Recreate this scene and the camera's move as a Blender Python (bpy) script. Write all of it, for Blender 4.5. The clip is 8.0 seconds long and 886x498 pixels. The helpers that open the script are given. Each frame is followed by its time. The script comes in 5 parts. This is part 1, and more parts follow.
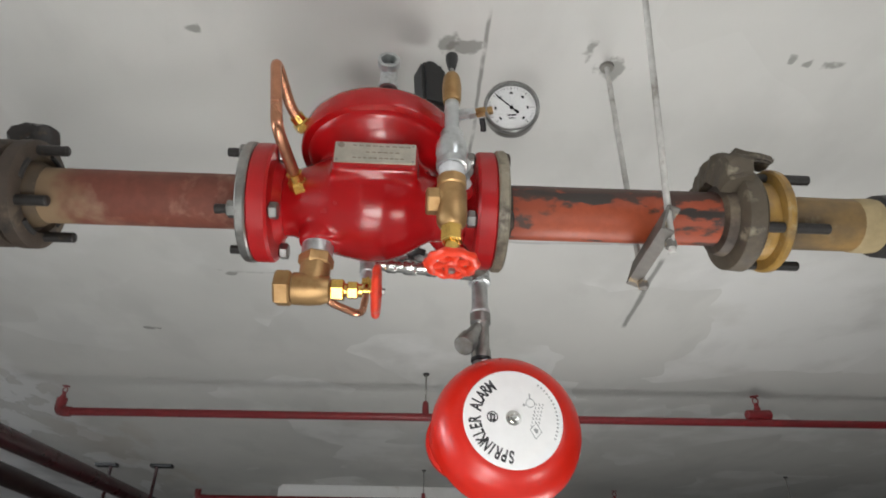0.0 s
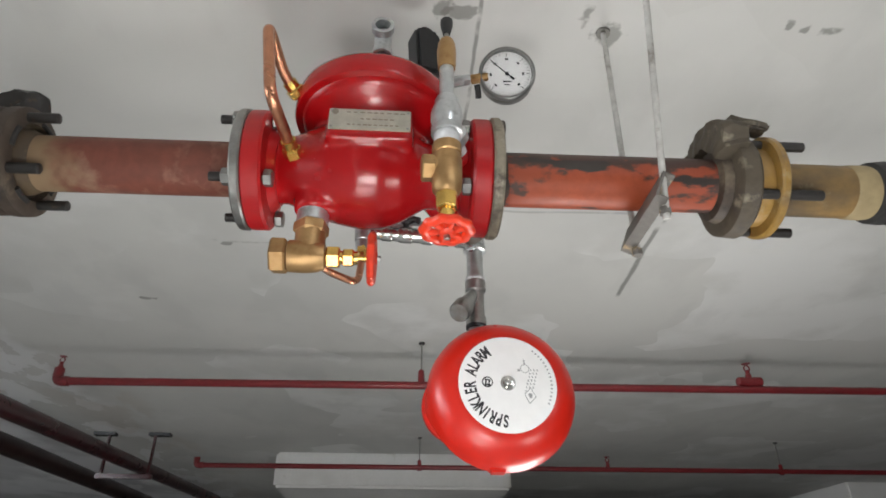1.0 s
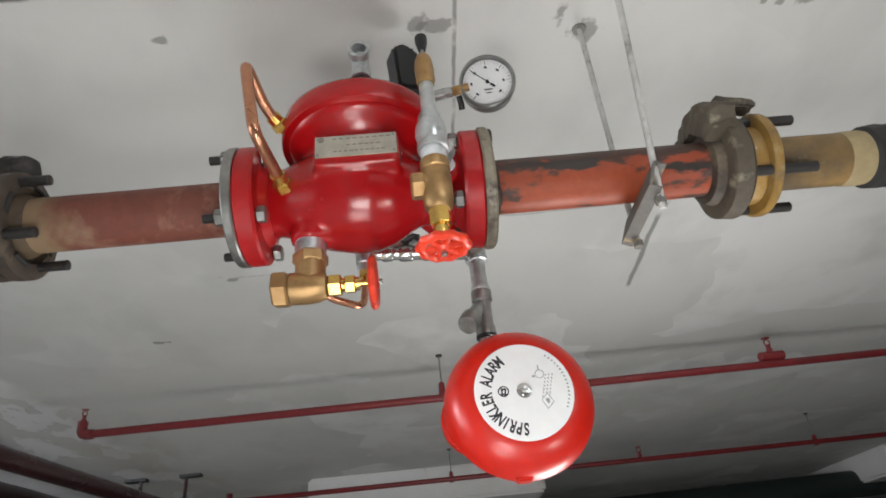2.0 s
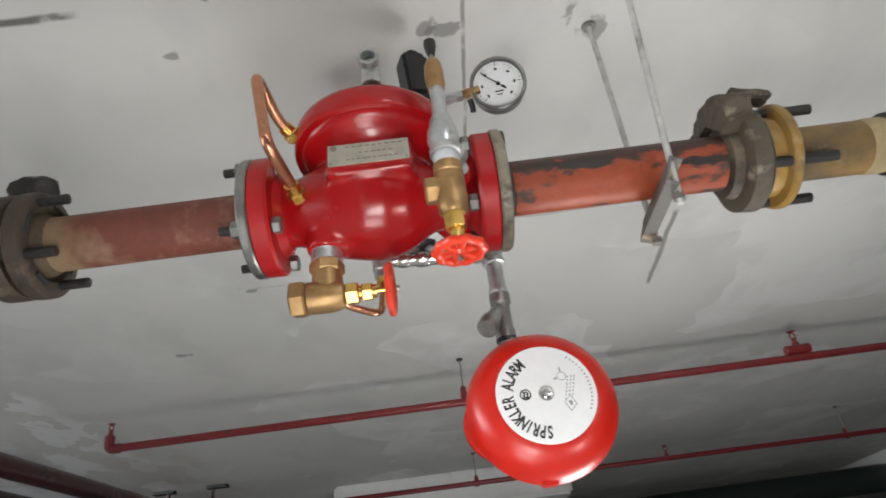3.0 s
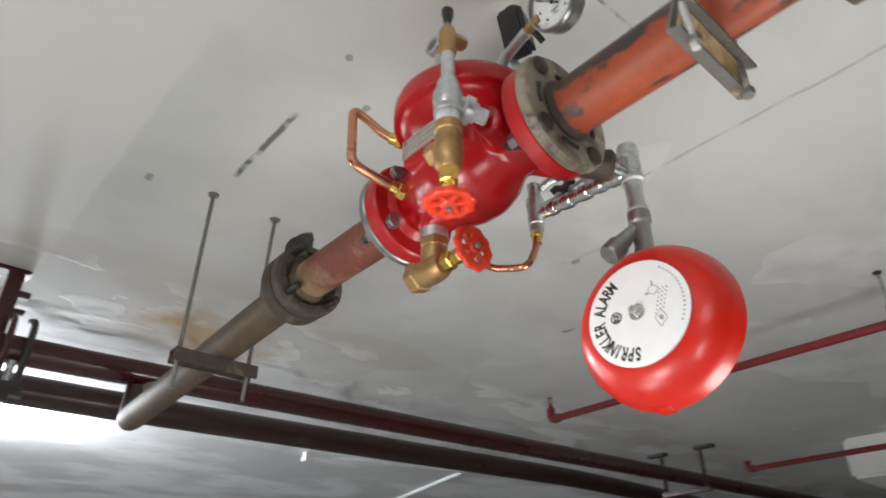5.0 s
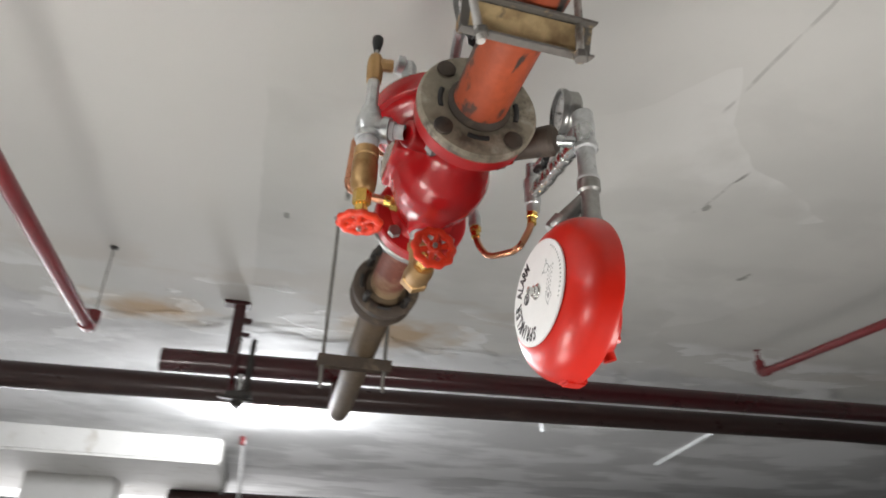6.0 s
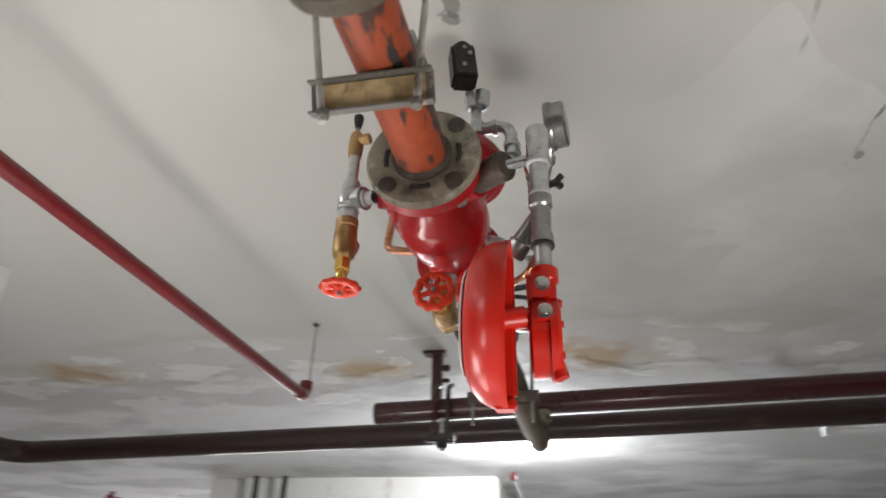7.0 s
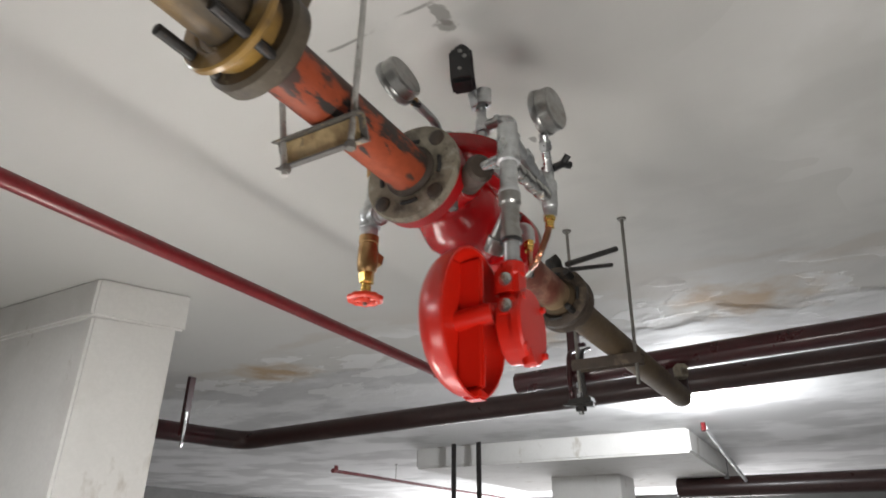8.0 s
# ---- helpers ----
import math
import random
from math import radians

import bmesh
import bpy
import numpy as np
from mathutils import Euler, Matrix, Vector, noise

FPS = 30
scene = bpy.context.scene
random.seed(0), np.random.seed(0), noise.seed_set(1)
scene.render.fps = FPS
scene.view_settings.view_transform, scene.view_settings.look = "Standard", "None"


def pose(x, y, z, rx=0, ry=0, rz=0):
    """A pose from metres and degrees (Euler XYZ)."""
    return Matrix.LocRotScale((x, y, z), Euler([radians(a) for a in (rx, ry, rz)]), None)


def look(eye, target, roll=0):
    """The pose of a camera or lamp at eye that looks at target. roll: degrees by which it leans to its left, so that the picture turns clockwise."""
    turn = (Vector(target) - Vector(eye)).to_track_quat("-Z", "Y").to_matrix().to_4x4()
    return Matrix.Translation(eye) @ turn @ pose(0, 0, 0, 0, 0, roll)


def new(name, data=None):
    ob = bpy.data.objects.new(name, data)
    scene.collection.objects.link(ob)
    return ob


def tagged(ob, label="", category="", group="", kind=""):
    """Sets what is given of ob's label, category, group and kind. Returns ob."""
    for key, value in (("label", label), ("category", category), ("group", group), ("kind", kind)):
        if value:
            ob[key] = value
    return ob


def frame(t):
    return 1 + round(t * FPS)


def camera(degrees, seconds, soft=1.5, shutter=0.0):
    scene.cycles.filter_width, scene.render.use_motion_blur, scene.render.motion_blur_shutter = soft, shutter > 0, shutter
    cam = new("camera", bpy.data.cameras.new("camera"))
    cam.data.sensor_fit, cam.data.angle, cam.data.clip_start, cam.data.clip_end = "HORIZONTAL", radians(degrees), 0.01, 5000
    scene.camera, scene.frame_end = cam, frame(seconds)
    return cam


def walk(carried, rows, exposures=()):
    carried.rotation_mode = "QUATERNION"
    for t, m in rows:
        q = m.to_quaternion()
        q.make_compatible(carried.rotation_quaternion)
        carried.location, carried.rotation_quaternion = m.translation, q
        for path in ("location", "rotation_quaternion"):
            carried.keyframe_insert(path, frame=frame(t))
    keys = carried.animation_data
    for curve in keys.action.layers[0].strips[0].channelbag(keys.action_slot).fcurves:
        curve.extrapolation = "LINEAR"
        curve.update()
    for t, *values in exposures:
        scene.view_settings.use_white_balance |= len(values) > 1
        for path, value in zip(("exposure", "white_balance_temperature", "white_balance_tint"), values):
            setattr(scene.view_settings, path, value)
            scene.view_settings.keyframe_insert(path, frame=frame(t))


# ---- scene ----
cam = camera(68.6, 8.0, 1.7, 0.5)
PATH = [
    (0, (0.081, -0.858, 1.685), (0.173, 0.847, 2.727), 0.5),
    (0.5, (0.081, -0.859, 1.68), (0.207, 0.875, 2.669), 0.4),
    (1, (0.081, -0.857, 1.679), (0.191, 0.891, 2.644), 0.1),
    (1.5, (0.087, -0.864, 1.681), (0.166, 0.879, 2.657), -2.3),
    (1.7, (0.093, -0.863, 1.684), (0.2, 0.874, 2.67), -5.0),
    (2.8, (0.094, -0.858, 1.694), (0.153, 0.878, 2.685), -7.6),
    (3, (0.095, -0.857, 1.692), (0.131, 0.873, 2.695), -7.5),
    (3.5, (0.128, -0.846, 1.663), (-0.067, 0.88, 2.654), -6.5),
    (3.8, (0.23, -0.864, 1.63), (-0.229, 0.785, 2.665), -5.3),
    (4, (0.325, -0.868, 1.618), (-0.389, 0.69, 2.649), -3.9),
    (4.2, (0.408, -0.872, 1.61), (-0.45, 0.635, 2.607), -3.6),
    (5.3, (0.758, -0.5, 1.611), (-0.681, 0.471, 2.605), 1.0),
    (5.5, (0.845, -0.43, 1.614), (-0.692, 0.42, 2.571), 1.1),
    (6, (0.978, -0.254, 1.616), (-0.737, 0.208, 2.536), 1.9),
    (6.5, (1.030, -0.036, 1.629), (-0.700, -0.001, 2.632), 2.0),
    (7, (1.067, 0.221, 1.624), (-0.645, -0.146, 2.591), 1.7),
    (7.5, (1.112, 0.447, 1.653), (-0.478, -0.346, 2.571), 0.6),
    (8, (1.07, 0.57, 1.646), (-0.49, -0.347, 2.499), 0.6),
]
walk(cam, [(t, look(eye, target, roll)) for t, eye, target, roll in PATH],
     ((0, -0.06, 6350, 10), (3.0, -0.04, 6300, 10), (4.2, 0.08, 6300, 10), (5.5, 0.0, 6450, 11), (6.5, -0.10, 6600, 12), (7.2, -0.20, 6600, 12), (8.0, -0.25, 6550, 12)))
PZ, CZ = 2.283, 2.70          # axis of the valve pipe, underside of the slab

# ---- light ----
world = bpy.data.worlds.new("world")
scene.world = world
world.use_nodes = True
world.node_tree.nodes["Background"].inputs[0].default_value = (0.6, 0.65, 0.7, 1)
world.node_tree.nodes["Background"].inputs[1].default_value = 0.03


def lamp(name, at, target, power, size_x, size_y, col):
    d = bpy.data.lights.new(name, "AREA")
    d.shape, d.size, d.size_y, d.energy, d.color = "RECTANGLE", size_x, size_y, power, col
    ob = new(name, d)
    ob.matrix_world = look(at, target)
    return ob


# unseen fill, all added: torch stand-ins on stands beside the way, a round downlight and a batten under the slab; then
# a far bulkhead lamp, and light from an assumed west opening
FILL_DOWN, FILL_BATTEN = (0.62, -1.42, 2.60), (2.4, -2.5, 2.60)
TORCH_FILL = (((0.02, -0.86, 1.40), 20, 0.15), ((-0.10, -0.40, 1.32), 8, 0.15), ((0.84, -0.64, 1.44), 9, 0.12), ((0.62, 0.72, 1.28), 36, 0.24))
# added spot, its source unseen, to bounce fill off the floor
spot_data = bpy.data.lights.new("fill_downlight_beam", "SPOT")
spot_data.energy, spot_data.spot_size, spot_data.spot_blend, spot_data.shadow_soft_size, spot_data.color = 110, radians(96), 0.7, 0.11, (0.985, 0.985, 0.97)
new("fill_downlight_beam", spot_data).matrix_world = look(FILL_DOWN, (0.40, -1.05, 0))
# unseen fixed globes in place of a torch carried with the camera
for at, watts, radius in TORCH_FILL:
    globe_data = bpy.data.lights.new("torch_fill_globe", "POINT")
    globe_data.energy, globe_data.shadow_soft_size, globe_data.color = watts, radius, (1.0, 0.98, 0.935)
    new("torch_fill_globe", globe_data).location = at
# unseen batten added to brighten the column's east face
lamp("fill_batten_beam", FILL_BATTEN, (FILL_BATTEN[0], FILL_BATTEN[1], 0), 50, 1.15, 0.09, (0.97, 0.985, 0.97))
bulb_data = bpy.data.lights.new("bulkhead_beam", "POINT")
bulb_data.energy, bulb_data.shadow_soft_size, bulb_data.color = 190, 0.07, (0.93, 0.97, 1.0)
new("bulkhead_beam", bulb_data).location = (-3.7, -0.19, 2.56)
# area light in an assumed, unseen west opening, added to brighten the far slab
lamp("assumed_daylight", (-11.9, -3.8, 1.35), (0, -2.5, 1.8), 460, 7.0, 2.1, (0.97, 0.98, 1.0))


# ---- materials ----
def surface(name, base, rough=0.5, metal=0.0, layers=(), bump=(0, 0), coat=0.0, spread=0.06, rough_var=0.12):
    """layers: (colour, scale, from, to, detail, stretch xyz, gloss change)"""
    m = bpy.data.materials.new(name)
    m.use_nodes = True
    nt = m.node_tree
    bs = nt.nodes["Principled BSDF"]
    geo = nt.nodes.new("ShaderNodeNewGeometry")

    def node(kind, **kw):
        n = nt.nodes.new(kind)
        for k, v in kw.items():
            n.inputs[k].default_value = v
        return n

    def noise_at(scale, detail, stretch=(1, 1, 1)):
        mp = node("ShaderNodeMapping", Scale=stretch)
        nt.links.new(geo.outputs["Position"], mp.inputs[0])
        n = node("ShaderNodeTexNoise", Scale=scale, Detail=detail, Roughness=0.6)
        nt.links.new(mp.outputs[0], n.inputs["Vector"])
        return n.outputs["Fac"]

    def ramp(fac, a, b):
        r = node("ShaderNodeMapRange")
        r.inputs[1].default_value, r.inputs[2].default_value = a, b
        nt.links.new(fac, r.inputs[0])
        return r.outputs[0]

    def mix(fac, a, b):
        mx = nt.nodes.new("ShaderNodeMix")
        mx.data_type = "RGBA"
        nt.links.new(fac, mx.inputs[0])
        for sock, v in ((mx.inputs[6], a), (mx.inputs[7], b)):
            if isinstance(v, tuple):
                sock.default_value = (*v, 1)
            else:
                nt.links.new(v, sock)
        return mx.outputs[2]

    lo = tuple(c * (1 - spread * 2) for c in base)
    hi = tuple(min(1, c * (1 + spread * 2)) for c in base)
    fine, broad = noise_at(60, 5), noise_at(7, 4)
    col = mix(ramp(fine, 0.35, 0.65), lo, hi)
    dull = tuple(c * (1 - spread * 3) for c in base)
    col = mix(ramp(broad, 0.5, 0.75), col, dull)
    for lay in layers:
        c, sc, a, b, det, stretch = lay[:6]
        col = mix(ramp(noise_at(sc, det, stretch), a, b), col, c)
    nt.links.new(col, bs.inputs["Base Color"])
    rr = node("ShaderNodeMapRange")
    rr.inputs[3].default_value, rr.inputs[4].default_value = max(0.03, rough - rough_var), min(1, rough + rough_var)
    nt.links.new(broad, rr.inputs[0])
    nt.links.new(rr.outputs[0], bs.inputs["Roughness"])
    bs.inputs["Metallic"].default_value = metal
    bs.inputs["Coat Weight"].default_value = coat
    bs.inputs["Coat Roughness"].default_value = 0.06
    if bump[1]:
        bp = node("ShaderNodeBump", Strength=bump[1], Distance=0.002)
        nt.links.new(noise_at(bump[0], 4), bp.inputs["Height"])
        nt.links.new(bp.outputs[0], bs.inputs["Normal"])
    return m


valve_red = surface("valve_red_paint", (0.39, 0.004, 0.006), 0.25, 0, (), (42, 0.34), 0.15, 0.02, 0.05)
flange_red = surface("flange_red_paint", (0.41, 0.007, 0.009), 0.36, 0, (((0.34, 0.012, 0.012), 25, 0.62, 0.75, 5, (1, 1, 1)),), (45, 0.3), 0.15, 0.03, 0.06)
gong_red = surface("gong_red_enamel", (0.57, 0.014, 0.005), 0.34, 0, (), (18, 0.06), 0.15, 0.015, 0.04)
wheel_red = surface("handwheel_red_paint", (0.72, 0.045, 0.014), 0.35, 0, (), (60, 0.3), 0.2)
galv = surface("galvanised_iron", (0.58, 0.60, 0.605), 0.30, 0.8, (((0.34, 0.35, 0.35), 40, 0.55, 0.7, 4, (1, 1, 1)),), (50, 0.35))
chrome = surface("plated_steel", (0.66, 0.66, 0.64), 0.2, 0.95, (), (40, 0.1))
tape = surface("white_thread_tape", (0.60, 0.61, 0.62), 0.6, 0, (), (90, 0.5))
bronze = surface("cast_bronze", (0.46, 0.29, 0.13), 0.42, 0.8, (((0.30, 0.17, 0.07), 30, 0.5, 0.7, 4, (1, 1, 1)),), (70, 0.45))
brass = surface("yellow_brass", (0.80, 0.52, 0.14), 0.22, 0.95, (), (50, 0.15))
copper = surface("copper_tube", (0.62, 0.29, 0.17), 0.26, 0.92, (((0.36, 0.15, 0.09), 14, 0.55, 0.75, 3, (1, 1, 1)),), (30, 0.12))
black = surface("black_plastic", (0.016, 0.016, 0.017), 0.42, 0, (), (80, 0.2))
dark_steel = surface("blackened_steel", (0.045, 0.042, 0.04), 0.45, 0.5, (((0.12, 0.08, 0.05), 40, 0.6, 0.75, 4, (1, 1, 1)),), (120, 0.5))
steel = surface("machined_steel", (0.36, 0.36, 0.345), 0.33, 0.85, (((0.24, 0.22, 0.19), 20, 0.5, 0.68, 5, (1, 1, 1)),), (60, 0.3))
old_flange = surface("grimy_cast_flange", (0.30, 0.265, 0.20), 0.62, 0.15, (((0.10, 0.082, 0.062), 16, 0.5, 0.64, 6, (1, 1, 1)), ((0.46, 0.42, 0.34), 18, 0.58, 0.70, 5, (1, 1, 1))), (45, 0.7))
coupling_iron = surface("grimy_coupling_iron", (0.105, 0.085, 0.06), 0.6, 0.15, (((0.075, 0.062, 0.05), 16, 0.48, 0.62, 6, (1, 1, 1)), ((0.30, 0.26, 0.19), 20, 0.58, 0.70, 5, (1, 1, 1))), (45, 0.7))
brown_iron = surface("brown_rusty_iron", (0.065, 0.048, 0.036), 0.6, 0.15, (((0.19, 0.15, 0.10), 13, 0.55, 0.72, 6, (1, 1, 1)), ((0.028, 0.024, 0.022), 21, 0.58, 0.7, 5, (1, 1, 1))), (50, 0.7))
oxide_spool = surface("red_oxide_primer_with_dust", (0.165, 0.048, 0.030), 0.62, 0, (((0.40, 0.22, 0.15), 11, 0.53, 0.72, 7, (1, 1, 1)), ((0.12, 0.045, 0.035), 12, 0.6, 0.75, 5, (0.6, 1, 1)), ((0.34, 0.24, 0.16), 7, 0.62, 0.80, 6, (1.2, 1, 1))), (40, 0.35))
orange_pipe = surface("orange_primer_with_grime", (0.34, 0.064, 0.022), 0.5, 0, (((0.30, 0.058, 0.024), 10, 0.45, 0.7, 6, (0.5, 1, 1)), ((0.035, 0.027, 0.023), 15, 0.545, 0.585, 8, (0.4, 1.3, 1.3)), ((0.17, 0.12, 0.085), 11, 0.66, 0.72, 6, (0.4, 1.2, 1.2))), (35, 0.5))
# old black grime on the crown and the ends of the orange spool
nt = orange_pipe.node_tree
L = nt.links.new
socket = nt.nodes["Principled BSDF"].inputs["Base Color"]
clean = socket.links[0].from_socket
place, axes, flecks = nt.nodes.new("ShaderNodeNewGeometry"), nt.nodes.new("ShaderNodeSeparateXYZ"), nt.nodes.new("ShaderNodeTexNoise")
L(place.outputs["Position"], axes.inputs[0])
stretch = nt.nodes.new("ShaderNodeMapping")
stretch.inputs["Scale"].default_value = (0.55, 1, 1)
L(place.outputs["Position"], stretch.inputs[0])
L(stretch.outputs[0], flecks.inputs["Vector"])
flecks.inputs["Scale"].default_value, flecks.inputs["Detail"].default_value = 46, 9


def sums(op, a, b):
    n = nt.nodes.new("ShaderNodeMath")
    n.operation = op
    for i, v in enumerate((a, b)):
        if isinstance(v, (int, float)):
            n.inputs[i].default_value = v
        else:
            L(v, n.inputs[i])
    return n.outputs[0]


crown = sums("MULTIPLY", sums("SUBTRACT", axes.outputs[2], PZ - 0.006), 7.5)
ends = sums("SUBTRACT", sums("MULTIPLY", sums("ABSOLUTE", sums("SUBTRACT", axes.outputs[0], 0.39), 0), 2.2), 0.33)
dirt = nt.nodes.new("ShaderNodeMapRange")
L(sums("ADD", flecks.outputs[0], sums("MAXIMUM", crown, ends)), dirt.inputs[0])
dirt.inputs[1].default_value, dirt.inputs[2].default_value = 0.50, 0.60
shade = nt.nodes.new("ShaderNodeMix")
shade.data_type = "RGBA"
L(sums("MULTIPLY", dirt.outputs[0], 0.9), shade.inputs[0])
L(clean, shade.inputs[6])
shade.inputs[7].default_value = (0.040, 0.031, 0.026, 1)
L(shade.outputs[2], socket)
nt = oxide_spool.node_tree
L = nt.links.new
socket = nt.nodes["Principled BSDF"].inputs["Base Color"]
clean = socket.links[0].from_socket
place, axes, flecks = nt.nodes.new("ShaderNodeNewGeometry"), nt.nodes.new("ShaderNodeSeparateXYZ"), nt.nodes.new("ShaderNodeTexNoise")
L(place.outputs["Position"], axes.inputs[0])
L(place.outputs["Position"], flecks.inputs["Vector"])
flecks.inputs["Scale"].default_value, flecks.inputs["Detail"].default_value = 22, 7
dust = nt.nodes.new("ShaderNodeMapRange")
dust.interpolation_type = "SMOOTHSTEP"
L(sums("ADD", axes.outputs[0], sums("MULTIPLY", flecks.outputs[0], 0.12)), dust.inputs[0])
dust.inputs[1].default_value, dust.inputs[2].default_value = -0.355, -0.415
coated = nt.nodes.new("ShaderNodeMix")
coated.data_type = "RGBA"
L(sums("MULTIPLY", dust.outputs[0], 0.85), coated.inputs[0])
L(clean, coated.inputs[6])
coated.inputs[7].default_value = (0.28, 0.20, 0.115, 1)
L(coated.outputs[2], socket)
varnish = surface("yellow_brown_varnish", (0.34, 0.20, 0.05), 0.38, 0, (((0.13, 0.085, 0.045), 11, 0.46, 0.66, 6, (0.7, 1, 1)), ((0.42, 0.35, 0.20), 19, 0.62, 0.74, 5, (1, 1, 1))), (45, 0.5), 0.3)
tan_pipe = surface("tan_dusty_pipe", (0.27, 0.165, 0.058), 0.5, 0, (((0.085, 0.066, 0.045), 8, 0.40, 0.60, 6, (0.5, 1, 1)), ((0.34, 0.27, 0.16), 14, 0.62, 0.76, 6, (1, 1, 1))), (35, 0.4))
dusty_pipe = surface("brown_dusty_pipe", (0.115, 0.078, 0.042), 0.66, 0, (((0.06, 0.045, 0.035), 8, 0.48, 0.68, 6, (0.5, 1, 1)), ((0.22, 0.17, 0.10), 14, 0.62, 0.76, 6, (1, 1, 1))), (35, 0.4))
cream = surface("cream_putty", (0.36, 0.28, 0.15), 0.7, 0, (), (40, 0.6))
wrap = surface("black_rubber_wrap", (0.022, 0.021, 0.02), 0.55, 0, (((0.10, 0.085, 0.065), 18, 0.6, 0.75, 5, (1, 1, 1)),), (60, 0.6))
maroon = surface("maroon_gloss_paint", (0.048, 0.006, 0.008), 0.3, 0, (((0.030, 0.008, 0.008), 6, 0.5, 0.75, 5, (1, 0.4, 1)),), (30, 0.2), 0.3)
brown_main = surface("brown_primer_paint", (0.036, 0.015, 0.013), 0.32, 0, (((0.085, 0.05, 0.04), 8, 0.58, 0.78, 5, (1, 0.4, 1)),), (30, 0.3), 0.1)
branch_red = surface("branch_red_paint", (0.17, 0.012, 0.015), 0.34, 0, (((0.10, 0.012, 0.014), 9, 0.55, 0.75, 5, (0.4, 1, 1)),), (40, 0.25), 0.2)
bracket_mat = surface("weathered_bracket", (0.16, 0.15, 0.135), 0.6, 0.15, (((0.50, 0.37, 0.20), 14, 0.56, 0.64, 5, (1, 1, 1)), ((0.10, 0.085, 0.07), 22, 0.6, 0.68, 6, (1, 1, 1))), (50, 0.5))
tan_rust = surface("tan_rusty_channel_web", (0.62, 0.46, 0.24), 0.65, 0, (((0.30, 0.19, 0.09), 16, 0.5, 0.66, 6, (1, 1, 1)), ((0.10, 0.085, 0.07), 24, 0.6, 0.68, 6, (1, 1, 1))), (50, 0.5))
rod_white = surface("whitewashed_rod", (0.55, 0.54, 0.51), 0.55, 0.2, (((0.22, 0.19, 0.16), 28, 0.56, 0.66, 5, (1, 1, 0.5)),), (80, 0.5))
rod_grey = surface("grey_threaded_rod", (0.24, 0.23, 0.21), 0.5, 0.6, (), (160, 0.6))
bezel_steel = surface("dull_steel_bezel", (0.30, 0.30, 0.29), 0.3, 0.8, (), (60, 0.2))
white_card = surface("white_enamel_plate", (0.82, 0.82, 0.81), 0.4, 0, (), (20, 0.05), 0, 0.01)
ink = surface("black_print", (0.02, 0.02, 0.022), 0.5)
grey_ink = surface("grey_print", (0.30, 0.31, 0.31), 0.5)
plate_metal = surface("engraved_nickel_plate", (0.52, 0.49, 0.42), 0.34, 0.7, (), (70, 0.2))
plate_ink = surface("engraved_letter_fill", (0.27, 0.23, 0.18), 0.6)
column_white = surface("whitewashed_column_plaster", (0.72, 0.71, 0.685), 0.8, 0, (((0.60, 0.585, 0.55), 2.5, 0.5, 0.8, 6, (1, 1, 1)), ((0.50, 0.47, 0.42), 5, 0.62, 0.70, 8, (1, 1, 0.5))), (9, 0.7), 0, 0.012)
wall_grey = surface("painted_basement_wall", (0.20, 0.20, 0.195), 0.85, 0, (((0.15, 0.15, 0.145), 1.5, 0.5, 0.75, 6, (1, 1, 1)),), (20, 0.4))
floor_grey = surface("trowelled_concrete_floor", (0.30, 0.295, 0.285), 0.5, 0, (((0.22, 0.215, 0.205), 1.2, 0.5, 0.8, 6, (1, 1, 1)),), (12, 0.3))
dark_green = surface("dark_green_paint", (0.018, 0.028, 0.024), 0.4, 0, (), (20, 0.2))
lamp_white = surface("lamp_housing_enamel", (0.75, 0.76, 0.76), 0.4)

glow = bpy.data.materials.new("fluorescent_tube_glow")
glow.use_nodes = True
glow.node_tree.nodes["Principled BSDF"].inputs["Emission Color"].default_value = (0.95, 0.98, 1, 1)
glow.node_tree.nodes["Principled BSDF"].inputs["Emission Strength"].default_value = 70

lens = bpy.data.materials.new("gauge_glass")
lens.use_nodes = True
lens_bs = lens.node_tree.nodes["Principled BSDF"]
lens_bs.inputs["Transmission Weight"].default_value, lens_bs.inputs["Roughness"].default_value = 1.0, 0.05
lens_bs.inputs["IOR"].default_value = 1.1


